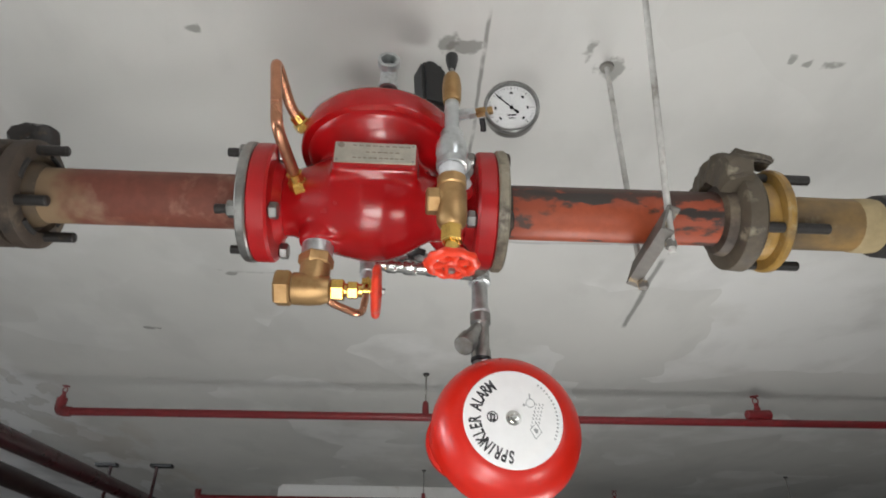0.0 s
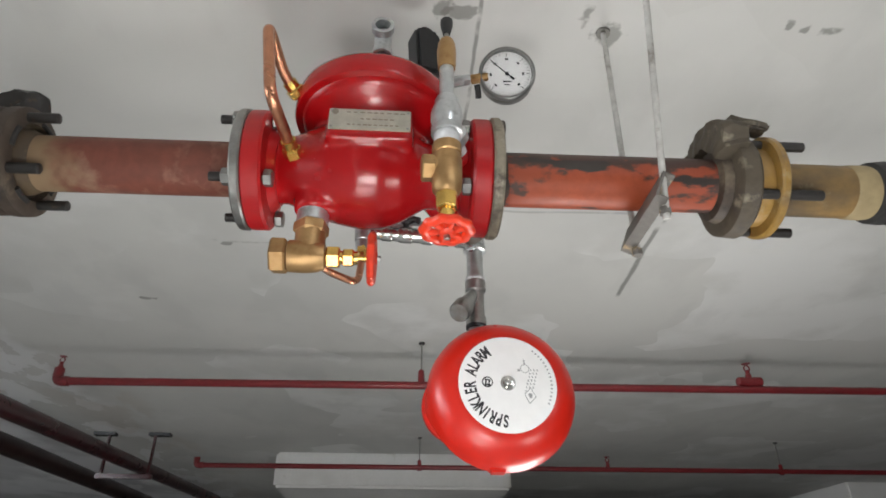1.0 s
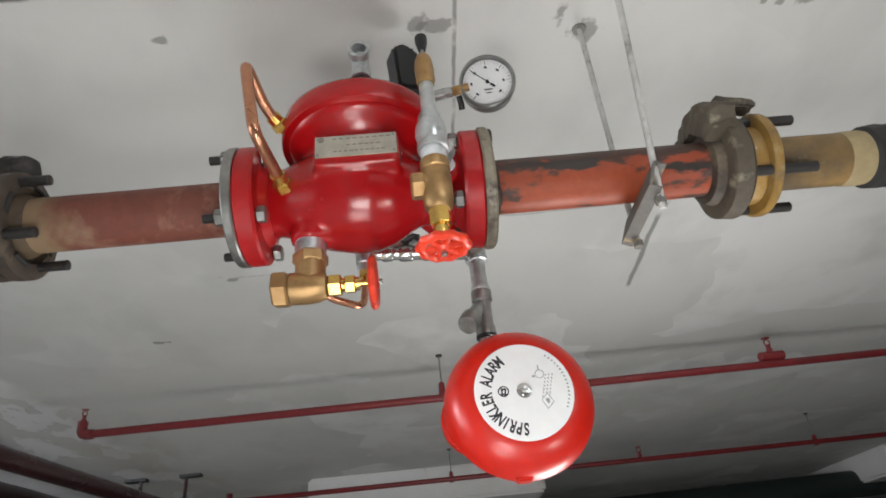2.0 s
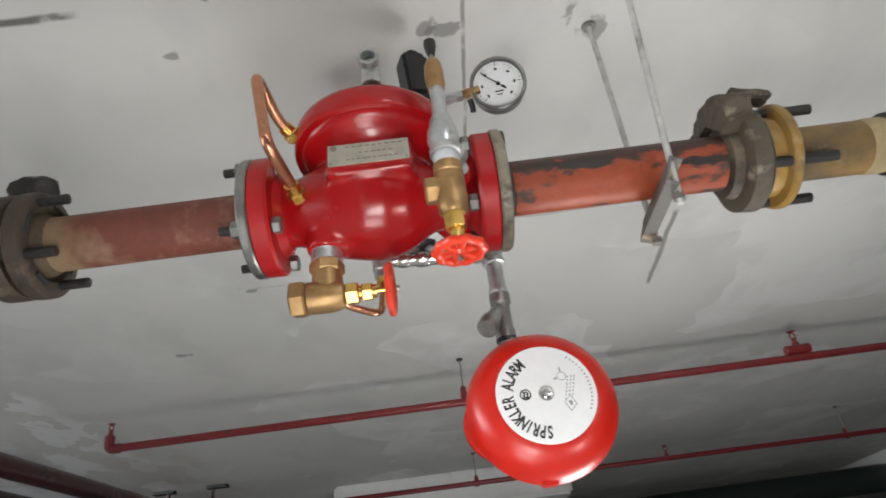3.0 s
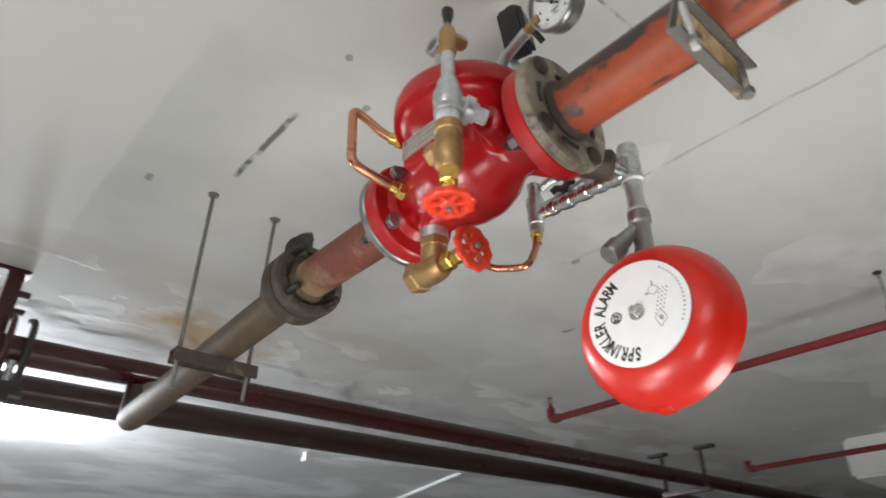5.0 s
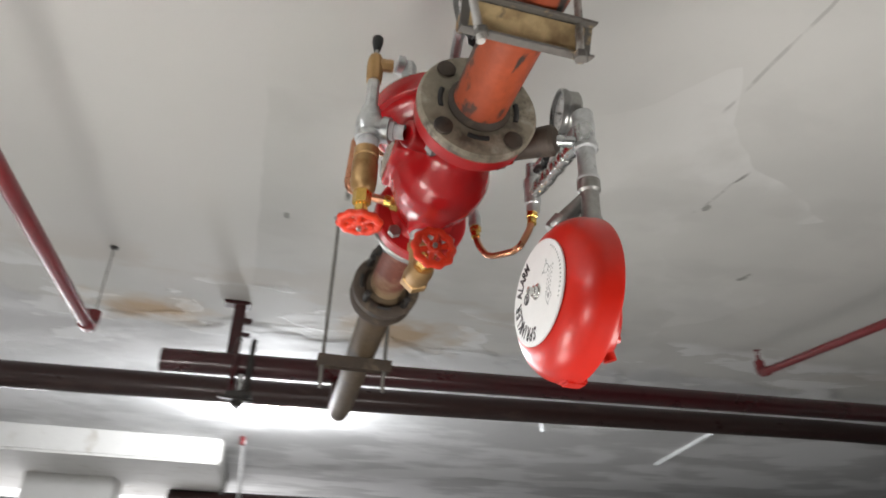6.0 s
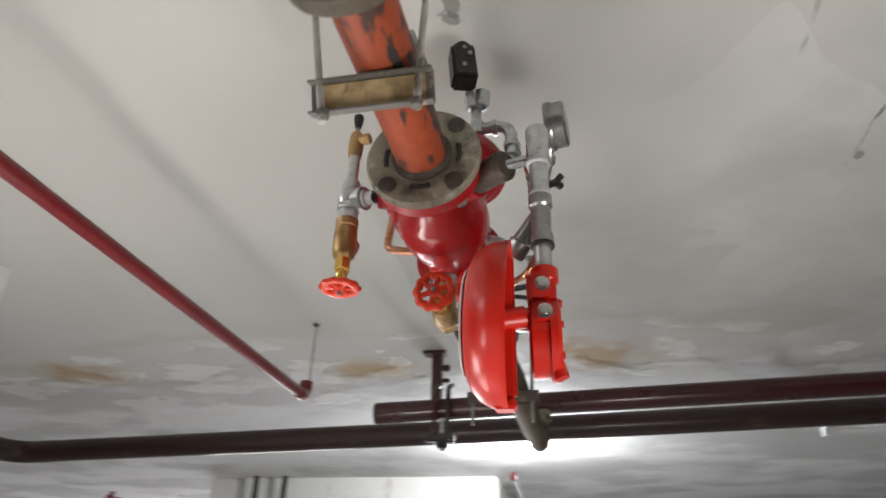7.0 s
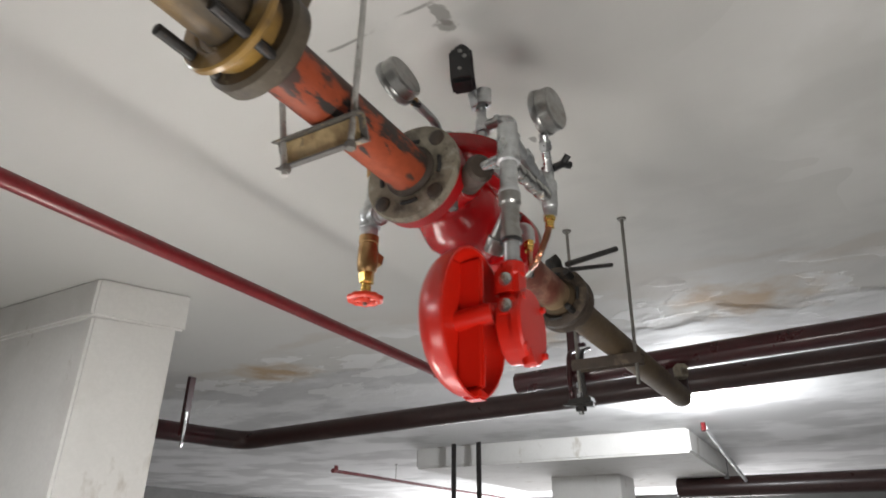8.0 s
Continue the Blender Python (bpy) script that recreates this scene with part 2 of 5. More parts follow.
def ceiling_material():
    m = bpy.data.materials.new("whitewashed_slab")
    m.use_nodes = True
    nt = m.node_tree
    bs = nt.nodes["Principled BSDF"]
    L = nt.links.new
    geo = nt.nodes.new("ShaderNodeNewGeometry")

    def tex(scale, detail=5, stretch=(1, 1, 1), off=(0, 0, 0)):
        mp = nt.nodes.new("ShaderNodeMapping")
        mp.inputs["Scale"].default_value, mp.inputs["Location"].default_value = stretch, off
        L(geo.outputs["Position"], mp.inputs[0])
        n = nt.nodes.new("ShaderNodeTexNoise")
        n.inputs["Scale"].default_value, n.inputs["Detail"].default_value = scale, detail
        L(mp.outputs[0], n.inputs["Vector"])
        return n.outputs["Fac"]

    def calc(op, a, b=0.0, c=None):
        n = nt.nodes.new("ShaderNodeMath")
        n.operation = op
        for i, v in enumerate((a, b) if c is None else (a, b, c)):
            if isinstance(v, (int, float)):
                n.inputs[i].default_value = v
            else:
                L(v, n.inputs[i])
        return n.outputs[0]

    def rng(f, a, b, to=(0.0, 1.0)):
        r = nt.nodes.new("ShaderNodeMapRange")
        r.interpolation_type = "SMOOTHSTEP"
        for i, v in enumerate((a, b, *to)):
            r.inputs[i + 1].default_value = v
        L(f, r.inputs[0])
        return r.outputs[0]

    def blend(f, a, b):
        mx = nt.nodes.new("ShaderNodeMix")
        mx.data_type = "RGBA"
        L(f, mx.inputs[0])
        for s, v in ((mx.inputs[6], a), (mx.inputs[7], b)):
            if isinstance(v, tuple):
                s.default_value = (*v, 1)
            else:
                L(v, s)
        return mx.outputs[2]

    sep = nt.nodes.new("ShaderNodeSeparateXYZ")
    L(geo.outputs["Position"], sep.inputs[0])
    px, py = sep.outputs[0], sep.outputs[1]
    wob, wob_mid, wob_fine = tex(3.0, 6), tex(7.0, 6), tex(26, 6)
    col = blend(rng(tex(1.1, 6), 0.38, 0.68), (0.68, 0.672, 0.64), (0.60, 0.595, 0.57))
    # trowelled repair patches with a straight side
    vor = nt.nodes.new("ShaderNodeTexVoronoi")
    vor.inputs["Scale"].default_value = 1.7
    warp = nt.nodes.new("ShaderNodeVectorMath")
    L(geo.outputs["Position"], warp.inputs[0])
    nz = nt.nodes.new("ShaderNodeTexNoise")
    nz.inputs["Scale"].default_value = 2.2
    L(geo.outputs["Position"], nz.inputs["Vector"])
    sc = nt.nodes.new("ShaderNodeVectorMath")
    sc.operation = "SCALE"
    sc.inputs[3].default_value = 0.5
    L(nz.outputs["Color"], sc.inputs[0])
    L(sc.outputs[0], warp.inputs[1])
    L(warp.outputs[0], vor.inputs["Vector"])
    sv = nt.nodes.new("ShaderNodeSeparateColor")
    L(vor.outputs["Color"], sv.inputs[0])
    patch = calc("MULTIPLY", rng(sv.outputs[0], 0.55, 0.57), rng(tex(2.4, 6, off=(3, 1, 0)), 0.42, 0.6))
    patch = calc("MULTIPLY", patch, calc("MULTIPLY", rng(py, 0.45, 1.0, (0.12, 0.8)), rng(px, -1.2, -0.7, (0.4, 1.0))))
    col = blend(patch, col, (0.79, 0.785, 0.765))
    col = blend(calc("MULTIPLY", rng(tex(5, 8, (1, 0.5, 1), (7, 2, 0)), 0.52, 0.66), 0.22), col, (0.50, 0.495, 0.475))
    # brighter coat on one side of a wandering joint
    side = calc("ADD", py, calc("MULTIPLY", wob, 0.08))
    coat2 = calc("MULTIPLY", rng(side, -0.315, -0.328), rng(px, -1.9, -1.5))
    col = blend(calc("MULTIPLY", coat2, 0.85), col, (0.68, 0.67, 0.645))
    # rough bright plaster beyond the pour joint
    far = rng(calc("ADD", px, calc("MULTIPLY", wob, 0.9)), -1.55, -1.75)
    rough_tone = blend(rng(tex(1.7, 8, (1, 0.7, 1)), 0.42, 0.58), (0.64, 0.64, 0.635), (0.88, 0.88, 0.88))
    col = blend(calc("MULTIPLY", far, 0.95), col, rough_tone)

    # flaked whitewash and damp stains along the pour joint
    band = calc("MULTIPLY", rng(calc("ADD", px, calc("MULTIPLY", wob, 0.5)), -1.30, -1.45), rng(px, -3.4, -2.6))
    flakes = calc("MULTIPLY", rng(tex(4.2, 9, (1, 0.55, 1), (2, 9, 0)), 0.545, 0.56), band)
    col = blend(calc("MULTIPLY", flakes, 0.85), col, (0.84, 0.84, 0.83))
    damp = calc("MULTIPLY", rng(tex(3.1, 8, (1, 0.4, 1), (11, 4, 0)), 0.53, 0.60), rng(calc("ABSOLUTE", calc("ADD", px, 1.62)), 0.38, 0.10))
    col = blend(calc("MULTIPLY", damp, 0.22), col, (0.47, 0.38, 0.28))

    def spot(x, y, r, stretch, colour, strength, ragged=0.8, edge=None):
        nonlocal col
        dx, dy = calc("SUBTRACT", px, x), calc("MULTIPLY", calc("SUBTRACT", py, y), stretch)
        d = calc("SQRT", calc("ADD", calc("MULTIPLY", dx, dx), calc("MULTIPLY", dy, dy)))
        d = calc("ADD", d, calc("MULTIPLY", calc("SUBTRACT", edge or wob_fine, 0.5), r * 2 * ragged))
        f = calc("MULTIPLY", rng(d, r, r * (0.25 if edge else 0.55)), strength)
        col = blend(f, col, colour)

    def crack(x0, y0, x1, y1, width, strength, gaps=0.40):
        nonlocal col
        ln = math.hypot(x1 - x0, y1 - y0)
        ux, uy = (x1 - x0) / ln, (y1 - y0) / ln
        dx, dy = calc("SUBTRACT", px, x0), calc("SUBTRACT", py, y0)
        along = calc("ADD", calc("MULTIPLY", dx, ux), calc("MULTIPLY", dy, uy))
        across = calc("ADD", calc("MULTIPLY", dx, -uy), calc("MULTIPLY", dy, ux))
        across = calc("ABSOLUTE", calc("ADD", across, calc("MULTIPLY", calc("SUBTRACT", wob, 0.5), 0.05)))
        f = calc("MULTIPLY", rng(across, width, width * 0.3), calc("MULTIPLY", rng(along, 0, 0.04), rng(along, ln, ln - 0.04)))
        f = calc("MULTIPLY", f, rng(tex(11, 7, off=(1, 5, 0)), gaps, gaps + 0.16))
        col = blend(calc("MULTIPLY", f, strength), col, (0.16, 0.155, 0.14))

    grey = (0.20, 0.195, 0.175)
    for x, y, r, s in ((0.418, 0.024, 0.022, 1), (0.472, 0.068, 0.028, 0.8), (-0.253, -0.104, 0.010, 1), (-0.978, -0.273, 0.022, 1.6),
                       (0.17, 0.03, 0.030, 1.8), (0.13, 0.02, 0.02, 1), (0.83, 0.02, 0.012, 1), (0.87, 0.03, 0.012, 1), (0.92, 0.03, 0.020, 1.4),
                       (-0.36, 0.02, 0.014, 1), (-0.9, 1.45, 0.03, 2), (-0.5, 1.0, 0.02, 2)):
        spot(x, y, r * 1.15, s, grey, 0.7, 1.7)
    for x, y, r, s in ((-1.95, -2.45, 0.20, 0.7), (-2.0, 0.36, 0.22, 0.8), (-2.06, -0.80, 0.16, 0.6), (-1.85, 0.2, 0.12, 1)):
        spot(x, y, r * 1.5, s, (0.54, 0.42, 0.28), 0.55, 0.8, wob_mid)
        spot(x, y, r * 0.8, s, (0.46, 0.27, 0.10), 0.65, 1.0, wob_mid)
    crack(-0.47, -0.10, -0.90, -0.095, 0.012, 1.0)
    crack(0.20, -0.30, 0.215, 0.50, 0.006, 0.7)
    crack(0.855, 0.50, 0.858, 0.80, 0.008, 0.6, 0.42)
    crack(0.851, 0.80, 0.868, 1.33, 0.013, 0.75, 0.22)
    crack(-0.10, 0.755, 0.85, 0.735, 0.008, 0.35)
    crack(-0.62, 0.98, -0.28, 1.00, 0.008, 0.8)
    L(col, bs.inputs["Base Color"])
    bs.inputs["Roughness"].default_value = 0.75
    bump = nt.nodes.new("ShaderNodeBump")
    bump.inputs["Strength"].default_value, bump.inputs["Distance"].default_value = 0.5, 0.01
    relief = calc("ADD", calc("ADD", calc("MULTIPLY", tex(14, 6), 0.35), calc("MULTIPLY", flakes, 0.5)), calc("MULTIPLY", far, calc("MULTIPLY", tex(5, 6, (1, 0.6, 1)), 2.0)))
    L(relief, bump.inputs["Height"])
    L(bump.outputs[0], bs.inputs["Normal"])
    return m


slab_white = ceiling_material()

# ---- mesh tools ----
PLACE = {}


def thing(name, at, label, category, group=""):
    ob = new(name)
    ob.empty_display_size = 0.05
    ob.location = at
    PLACE[ob.name] = Vector(at)
    return tagged(ob, label, category, group)


def part(name, bm, material, parent=None, label="", smooth=35):
    """One mesh object out of bm (in world metres), under parent."""
    bmesh.ops.recalc_face_normals(bm, faces=bm.faces)
    cs = [v.co for v in bm.verts]
    mid = Vector([(min(c[i] for c in cs) + max(c[i] for c in cs)) / 2 for i in range(3)])
    bm.transform(Matrix.Translation(-mid))
    me = bpy.data.meshes.new(name)
    bm.to_mesh(me)
    bm.free()
    me.materials.append(material)
    me.shade_smooth()
    me.set_sharp_from_angle(angle=radians(smooth))
    return settle(name, me, mid, parent, label)


def settle(name, me, mid, parent=None, label=""):
    ob = new(name, me)
    PLACE[ob.name] = Vector(mid)
    if parent is not None:
        ob.parent = parent
        ob.location = Vector(mid) - PLACE[parent.name]
    else:
        ob.location = mid
    if label:
        ob["label"] = label
    return ob


def spun(ax):
    return Vector(ax).normalized().to_track_quat("Z", "Y").to_matrix().to_4x4()


def lathe(bm, prof, at, ax=(0, 0, 1), seg=32, turn=0.0):
    """Turn the profile of (height, radius) about the axis through at."""
    m = Matrix.Translation(at) @ spun(ax)
    rings = []
    for h, r in prof:
        if r < 1e-6:
            rings.append([bm.verts.new(m @ Vector((0, 0, h)))])
        else:
            rings.append([bm.verts.new(m @ Vector((r * math.cos(turn + 2 * math.pi * i / seg), r * math.sin(turn + 2 * math.pi * i / seg), h))) for i in range(seg)])
    for a, b in zip(rings, rings[1:]):
        for i in range(seg):
            j = (i + 1) % seg
            if len(a) == 1 and len(b) > 1:
                bm.faces.new((a[0], b[i], b[j]))
            elif len(b) == 1 and len(a) > 1:
                bm.faces.new((a[i], a[j], b[0]))
            elif len(a) > 1:
                bm.faces.new((a[i], a[j], b[j], b[i]))
    return bm


def rod(bm, a, b, r, r2=None, seg=20, bev=0.0):
    a, b = Vector(a), Vector(b)
    n = (b - a).length
    r2 = r if r2 is None else r2
    e = min(bev, n / 3, r * 0.6)
    prof = [(0, 0), (0, r - e), (e, r), (n - e, r2), (n, r2 - e), (n, 0)] if e else [(0, 0), (0, r), (n, r2), (n, 0)]
    return lathe(bm, prof, a, b - a, seg)


def hexa(bm, a, b, r, turn=0.3):
    a, b = Vector(a), Vector(b)
    n = (b - a).length
    e = min(r * 0.12, n * 0.2)
    return lathe(bm, [(0, 0), (0, r - e), (e, r), (n - e, r), (n, r - e), (n, 0)], a, b - a, 6, turn)


def box(bm, c, s, m=None, bev=0.0):
    res = bmesh.ops.create_cube(bm, size=1)
    vs = res["verts"]
    bmesh.ops.transform(bm, matrix=Matrix.Translation(c) @ (m or Matrix()) @ Matrix.Diagonal((*s, 1)), verts=vs)
    if bev:
        es = list({e for v in vs for e in v.link_edges})
        bmesh.ops.bevel(bm, geom=es, offset=bev, segments=2, affect="EDGES")
    return bm


def rounded(pts, radius, steps=6):
    """Corners of a bent tube rounded off."""
    pts = [Vector(p) for p in pts]
    out = [pts[0]]
    for a, b, c in zip(pts, pts[1:], pts[2:]):
        d = min(radius, (a - b).length * 0.48, (c - b).length * 0.48)
        p, q = b + (a - b).normalized() * d, b + (c - b).normalized() * d
        for i in range(steps + 1):
            t = i / steps
            out.append(p.lerp(b, t).lerp(b.lerp(q, t), t))
    out.append(pts[-1])
    return out


def tube(bm, pts, r, seg=16):
    pts = [Vector(p) for p in pts]
    rings, prev = [], None
    for i, p in enumerate(pts):
        d = (pts[min(i + 1, len(pts) - 1)] - pts[max(i - 1, 0)]).normalized()
        if prev is None:
            u = d.orthogonal().normalized()
        else:
            u = (prev - d * prev.dot(d)).normalized()
        prev = u
        w = d.cross(u)
        rings.append([bm.verts.new(p + r * (math.cos(2 * math.pi * k / seg) * u + math.sin(2 * math.pi * k / seg) * w)) for k in range(seg)])
    for a, b in zip(rings, rings[1:]):
        for k in range(seg):
            bm.faces.new((a[k], a[(k + 1) % seg], b[(k + 1) % seg], b[k]))
    bm.faces.new(rings[0])
    bm.faces.new(rings[-1])
    return bm


def ring(bm, at, ax, big, small, seg=32, sub=10):
    prof = [(small * math.sin(2 * math.pi * i / sub), big + small * math.cos(2 * math.pi * i / sub)) for i in range(sub + 1)]
    lathe(bm, prof, at, ax, seg)
    bmesh.ops.remove_doubles(bm, verts=bm.verts, dist=1e-6)
    return bm


def mesh_of(bm, name, material, smooth=35):
    bmesh.ops.recalc_face_normals(bm, faces=bm.faces)
    me = bpy.data.meshes.new(name)
    bm.to_mesh(me)
    bm.free()
    me.materials.append(material)
    me.shade_smooth()
    me.set_sharp_from_angle(angle=radians(smooth))
    return me


def bm_():
    return bmesh.new()


# ---- the hall ----
slab = part("ceiling", box(bm_(), (-3, 2, CZ + 0.12), (26, 24.6, 0.24)), slab_white)
tagged(slab, "whitewashed concrete slab with trowelled patches and cracks", "ceiling", kind="structure")
tagged(part("floor", box(bm_(), (-3, 2, -0.1), (26, 24, 0.2)), floor_grey), "grey trowelled concrete basement floor", "floor", kind="structure")
# the west wall is split round the assumed opening, which is never seen
for nm, c, s in (("wall_north", (-3, 14.1, 1.35), (26, 0.2, 2.7)), ("wall_south", (-3, -10.1, 1.35), (26, 0.2, 2.7)),
                 ("wall_east", (10.1, 2, 1.35), (0.2, 24, 2.7)), ("wall_west", (-12.2, 6.85, 1.35), (0.2, 14.3, 2.7)), ("wall_west_2", (-12.2, -8.6, 1.35), (0.2, 2.6, 2.7)),
                 ("wall_west_3", (-12.2, -3.8, 2.58), (0.2, 7.0, 0.24))):
    tagged(part(nm, box(bm_(), c, s), wall_grey), "grey painted basement wall", "wall", kind="structure")


def column(x0, x1, y0, y1):
    bm = bm_()
    box(bm, ((x0 + x1) / 2, (y0 + y1) / 2, CZ / 2), (x1 - x0, y1 - y0, CZ), None, 0.015)
    return tagged(part("column", bm, column_white), "white plastered square concrete column with scuffed corners", "column", "columns", "structure")


def skew_column(inset, z0, z1):
    """An upright prism on a skewed plan fitted to the camera's view, drawn in by inset."""
    corners = [Vector(c) for c in ((-0.40, -1.985), (-0.745, -1.82), (-0.745, -2.70), (-0.40, -2.86))]
    mid = sum(corners, Vector((0, 0))) / 4
    plan = [c - Vector((math.copysign(inset, c.x - mid.x), math.copysign(inset, c.y - mid.y))) for c in corners]
    cm = bm_()
    low, high = [cm.verts.new((c.x, c.y, z0)) for c in plan], [cm.verts.new((c.x, c.y, z1)) for c in plan]
    for k in range(4):
        cm.faces.new((low[k], low[(k + 1) % 4], high[(k + 1) % 4], high[k]))
    cm.faces.new(low), cm.faces.new(high)
    bmesh.ops.bevel(cm, geom=list(cm.edges), offset=0.010, segments=2, affect="EDGES")
    return cm


shaft = part("column", skew_column(0.026, 0, CZ - 0.10), column_white)
tagged(shaft, "white plastered concrete column with a proud capital band", "column", "columns", "structure")
part("capital", skew_column(0.0, CZ - 0.165, CZ + 0.004), column_white, shaft)
column(-7.1, -6.5, -2.38, -1.57)
column(-0.3, 0.4, 5.0, 5.6)


def drop_panel(x0, x1, y0, y1, depth):
    bm = bm_()
    box(bm, ((x0 + x1) / 2, (y0 + y1) / 2, CZ - depth / 2 + 0.005), (x1 - x0, y1 - y0, depth), None, 0.02)
    return tagged(part("drop_panel", bm, column_white), "white painted concrete drop panel under the slab", "drop panel", "drop panels", "structure")


drop_panel(-0.85, 0.92, 4.22, 6.1, 0.26)
drop_panel(-8.2, -5.15, -3.4, -0.53, 0.22)
drop_panel(4.2, 6.0, 5.2, 7.0, 0.26)


def branch_pipe(label, a, b, r, material):
    t = thing("branch_pipe", a, label, "pipe", "sprinkler branch pipes")
    part("tube", rod(bm_(), a, b, r, None, 20), material, t)
    return t


def hanger_rod(x, y, z, r=0.0035, socket=None):
    t = thing("pipe_hanger", (x, y, z), "thin steel hanger rod fixed to the slab", "pipe hanger", "branch pipe hangers")
    part("rod", rod(bm_(), (x, y, z), (x, y, CZ + 0.01), r, None, 10), rod_grey, t)
    part("washer", rod(bm_(), (x, y, CZ - 0.008), (x, y, CZ + 0.004), 0.014, None, 14, 0.002), dark_steel, t)
    if socket:
        part("socket", lathe(bm_(), [(-0.02, 0), (-0.02, socket), (0.045, socket * 0.8), (0.05, socket * 0.6), (0.05, 0)], (x, y, z), seg=14), branch_red, t)
    return t


def sprinkler(x, y, z, s=1.0):
    t = thing("fire_sprinkler", (x, y, z), "small red upright sprinkler head on a branch pipe", "sprinkler", "sprinkler heads")
    part("body", lathe(bm_(), [(0, 0), (0, 0.014 * s), (0.02 * s, 0.014 * s), (0.022 * s, 0.010 * s), (0.04 * s, 0.010 * s), (0.04 * s, 0)], (x, y, z), seg=14), branch_red, t)
    fr = bm_()
    for sg in (-1, 1):
        tube(fr, rounded([(x + sg * 0.009 * s, y, z + 0.038 * s), (x + sg * 0.014 * s, y, z + 0.052 * s), (x, y, z + 0.07 * s)], 0.01 * s, 4), 0.003 * s, 8)
    part("frame", fr, branch_red, t)
    df = bm_()
    for k in range(10):
        a = 2 * math.pi * k / 10
        box(df, (x + 0.012 * s * math.cos(a), y + 0.012 * s * math.sin(a), z + 0.071 * s), (0.014 * s, 0.004 * s, 0.0025 * s), Matrix.Rotation(a, 4, "Z"))
    rod(df, (x, y, z + 0.069 * s), (x, y, z + 0.074 * s), 0.008 * s)
    part("deflector", df, branch_red, t)
    return t


def elbow_up(parent, x, y, z, r, h):
    part("elbow", tube(bm_(), rounded([(x + r * 3, y, z), (x, y, z), (x, y, z + h)], r * 2), r * 1.25), branch_red, parent)


# branch over the far side
def rp_z(x):
    return 2.522 + 0.02 * x


p = branch_pipe("thin red painted sprinkler branch pipe near the slab", (-1.33, 1.857, rp_z(-1.33)), (9.5, 1.857, rp_z(3)), 0.0165, branch_red)
elbow_up(p, -1.35, 1.857, rp_z(-1.35), 0.0165, 0.055)
sprinkler(-1.35, 1.857, rp_z(-1.35) + 0.05, 0.8)
hanger_rod(0.159, 1.857, rp_z(0.16), 0.0035, 0.016)
sprinkler(1.615, 1.857, rp_z(1.6) + 0.012)
part("tee", rod(bm_(), (1.56, 1.857, rp_z(1.56)), (1.67, 1.857, rp_z(1.67)), 0.021, None, 16, 0.004), branch_red, p)
p = branch_pipe("second red painted sprinkler branch pipe farther off", (-1.25, 3.7, 2.50), (9.5, 3.62, 2.51), 0.0165, branch_red)
elbow_up(p, -1.27, 3.7, 2.50, 0.0165, 0.05)
hanger_rod(0.21, 3.69, 2.5, 0.0035, 0.016)
hanger_rod(2.72, 3.67, 2.5, 0.0035, 0.016)
sprinkler(1.5, 3.68, 2.515)
# branch beside the column
p = branch_pipe("red painted sprinkler branch pipe ending in an elbow", (-1.37, -0.87, 2.372), (9.5, -0.85, 2.39), 0.021, branch_red)
elbow_up(p, -1.40, -0.87, 2.372, 0.021, 0.06)
hanger_rod(-1.43, -0.872, 2.40, 0.003)
# far branch
p = branch_pipe("far red sprinkler branch pipe under the slab", (-5.0, -4.4, 2.5), (-12.15, -4.2, 2.5), 0.02, branch_red)
elbow_up(p, -5.03, -4.4, 2.5, 0.02, 0.06)
hanger_rod(-6.2, -4.37, 2.5, 0.004)

# dark green main far off
t = thing("main_pipe", (1.0, 5.95, 2.47), "large dark green painted main pipe under the slab", "pipe", "main pipes")
part("tube", rod(bm_(), (0.95, 5.9, 2.44), (9.9, 5.75, 2.50), 0.125, None, 28), dark_green, t)

# two mains across
ZS = 0.033
t = thing("main_pipe", (-1.75, -0.66, 2.37), "maroon painted four inch main pipe with capped end", "pipe", "main pipes")
part("tube", rod(bm_(), (-1.75, -0.66, 2.408 - 0.66 * ZS), (-1.75, 6.2, 2.408 + 6.2 * ZS), 0.047, None, 28, 0.004), maroon, t)
part("end_cap", rod(bm_(), (-1.75, -0.672, 2.408 - 0.67 * ZS), (-1.75, -0.655, 2.408 - 0.66 * ZS), 0.0485, None, 28, 0.003), maroon, t)
t = thing("main_pipe", (-2.42, -3.1, 2.42), "large brown painted main pipe turning at a welded elbow", "pipe", "main pipes")
part("tube", tube(bm_(), rounded([(-2.42, -2.95, 2.392), (-2.42, 0.2, 2.47), (-2.42, 3.4, 2.575), (-2.42, 9.6, 2.59)], 0.3), 0.063, 28), brown_main, t)
part("elbow", tube(bm_(), rounded([(-2.42, -2.9, 2.393), (-2.42, -3.14, 2.387), (-2.15, -3.20, 2.385)], 0.2), 0.065, 28), brown_main, t)
part("tail_pipe", tube(bm_(), [(-2.15, -3.20, 2.385), (-0.6, -3.5, 2.38)], 0.063, 28), maroon, t)
part("flange", rod(bm_(), (-1.56, -3.31, 2.384), (-1.53, -3.316, 2.384), 0.105, None, 28, 0.004), maroon, t)


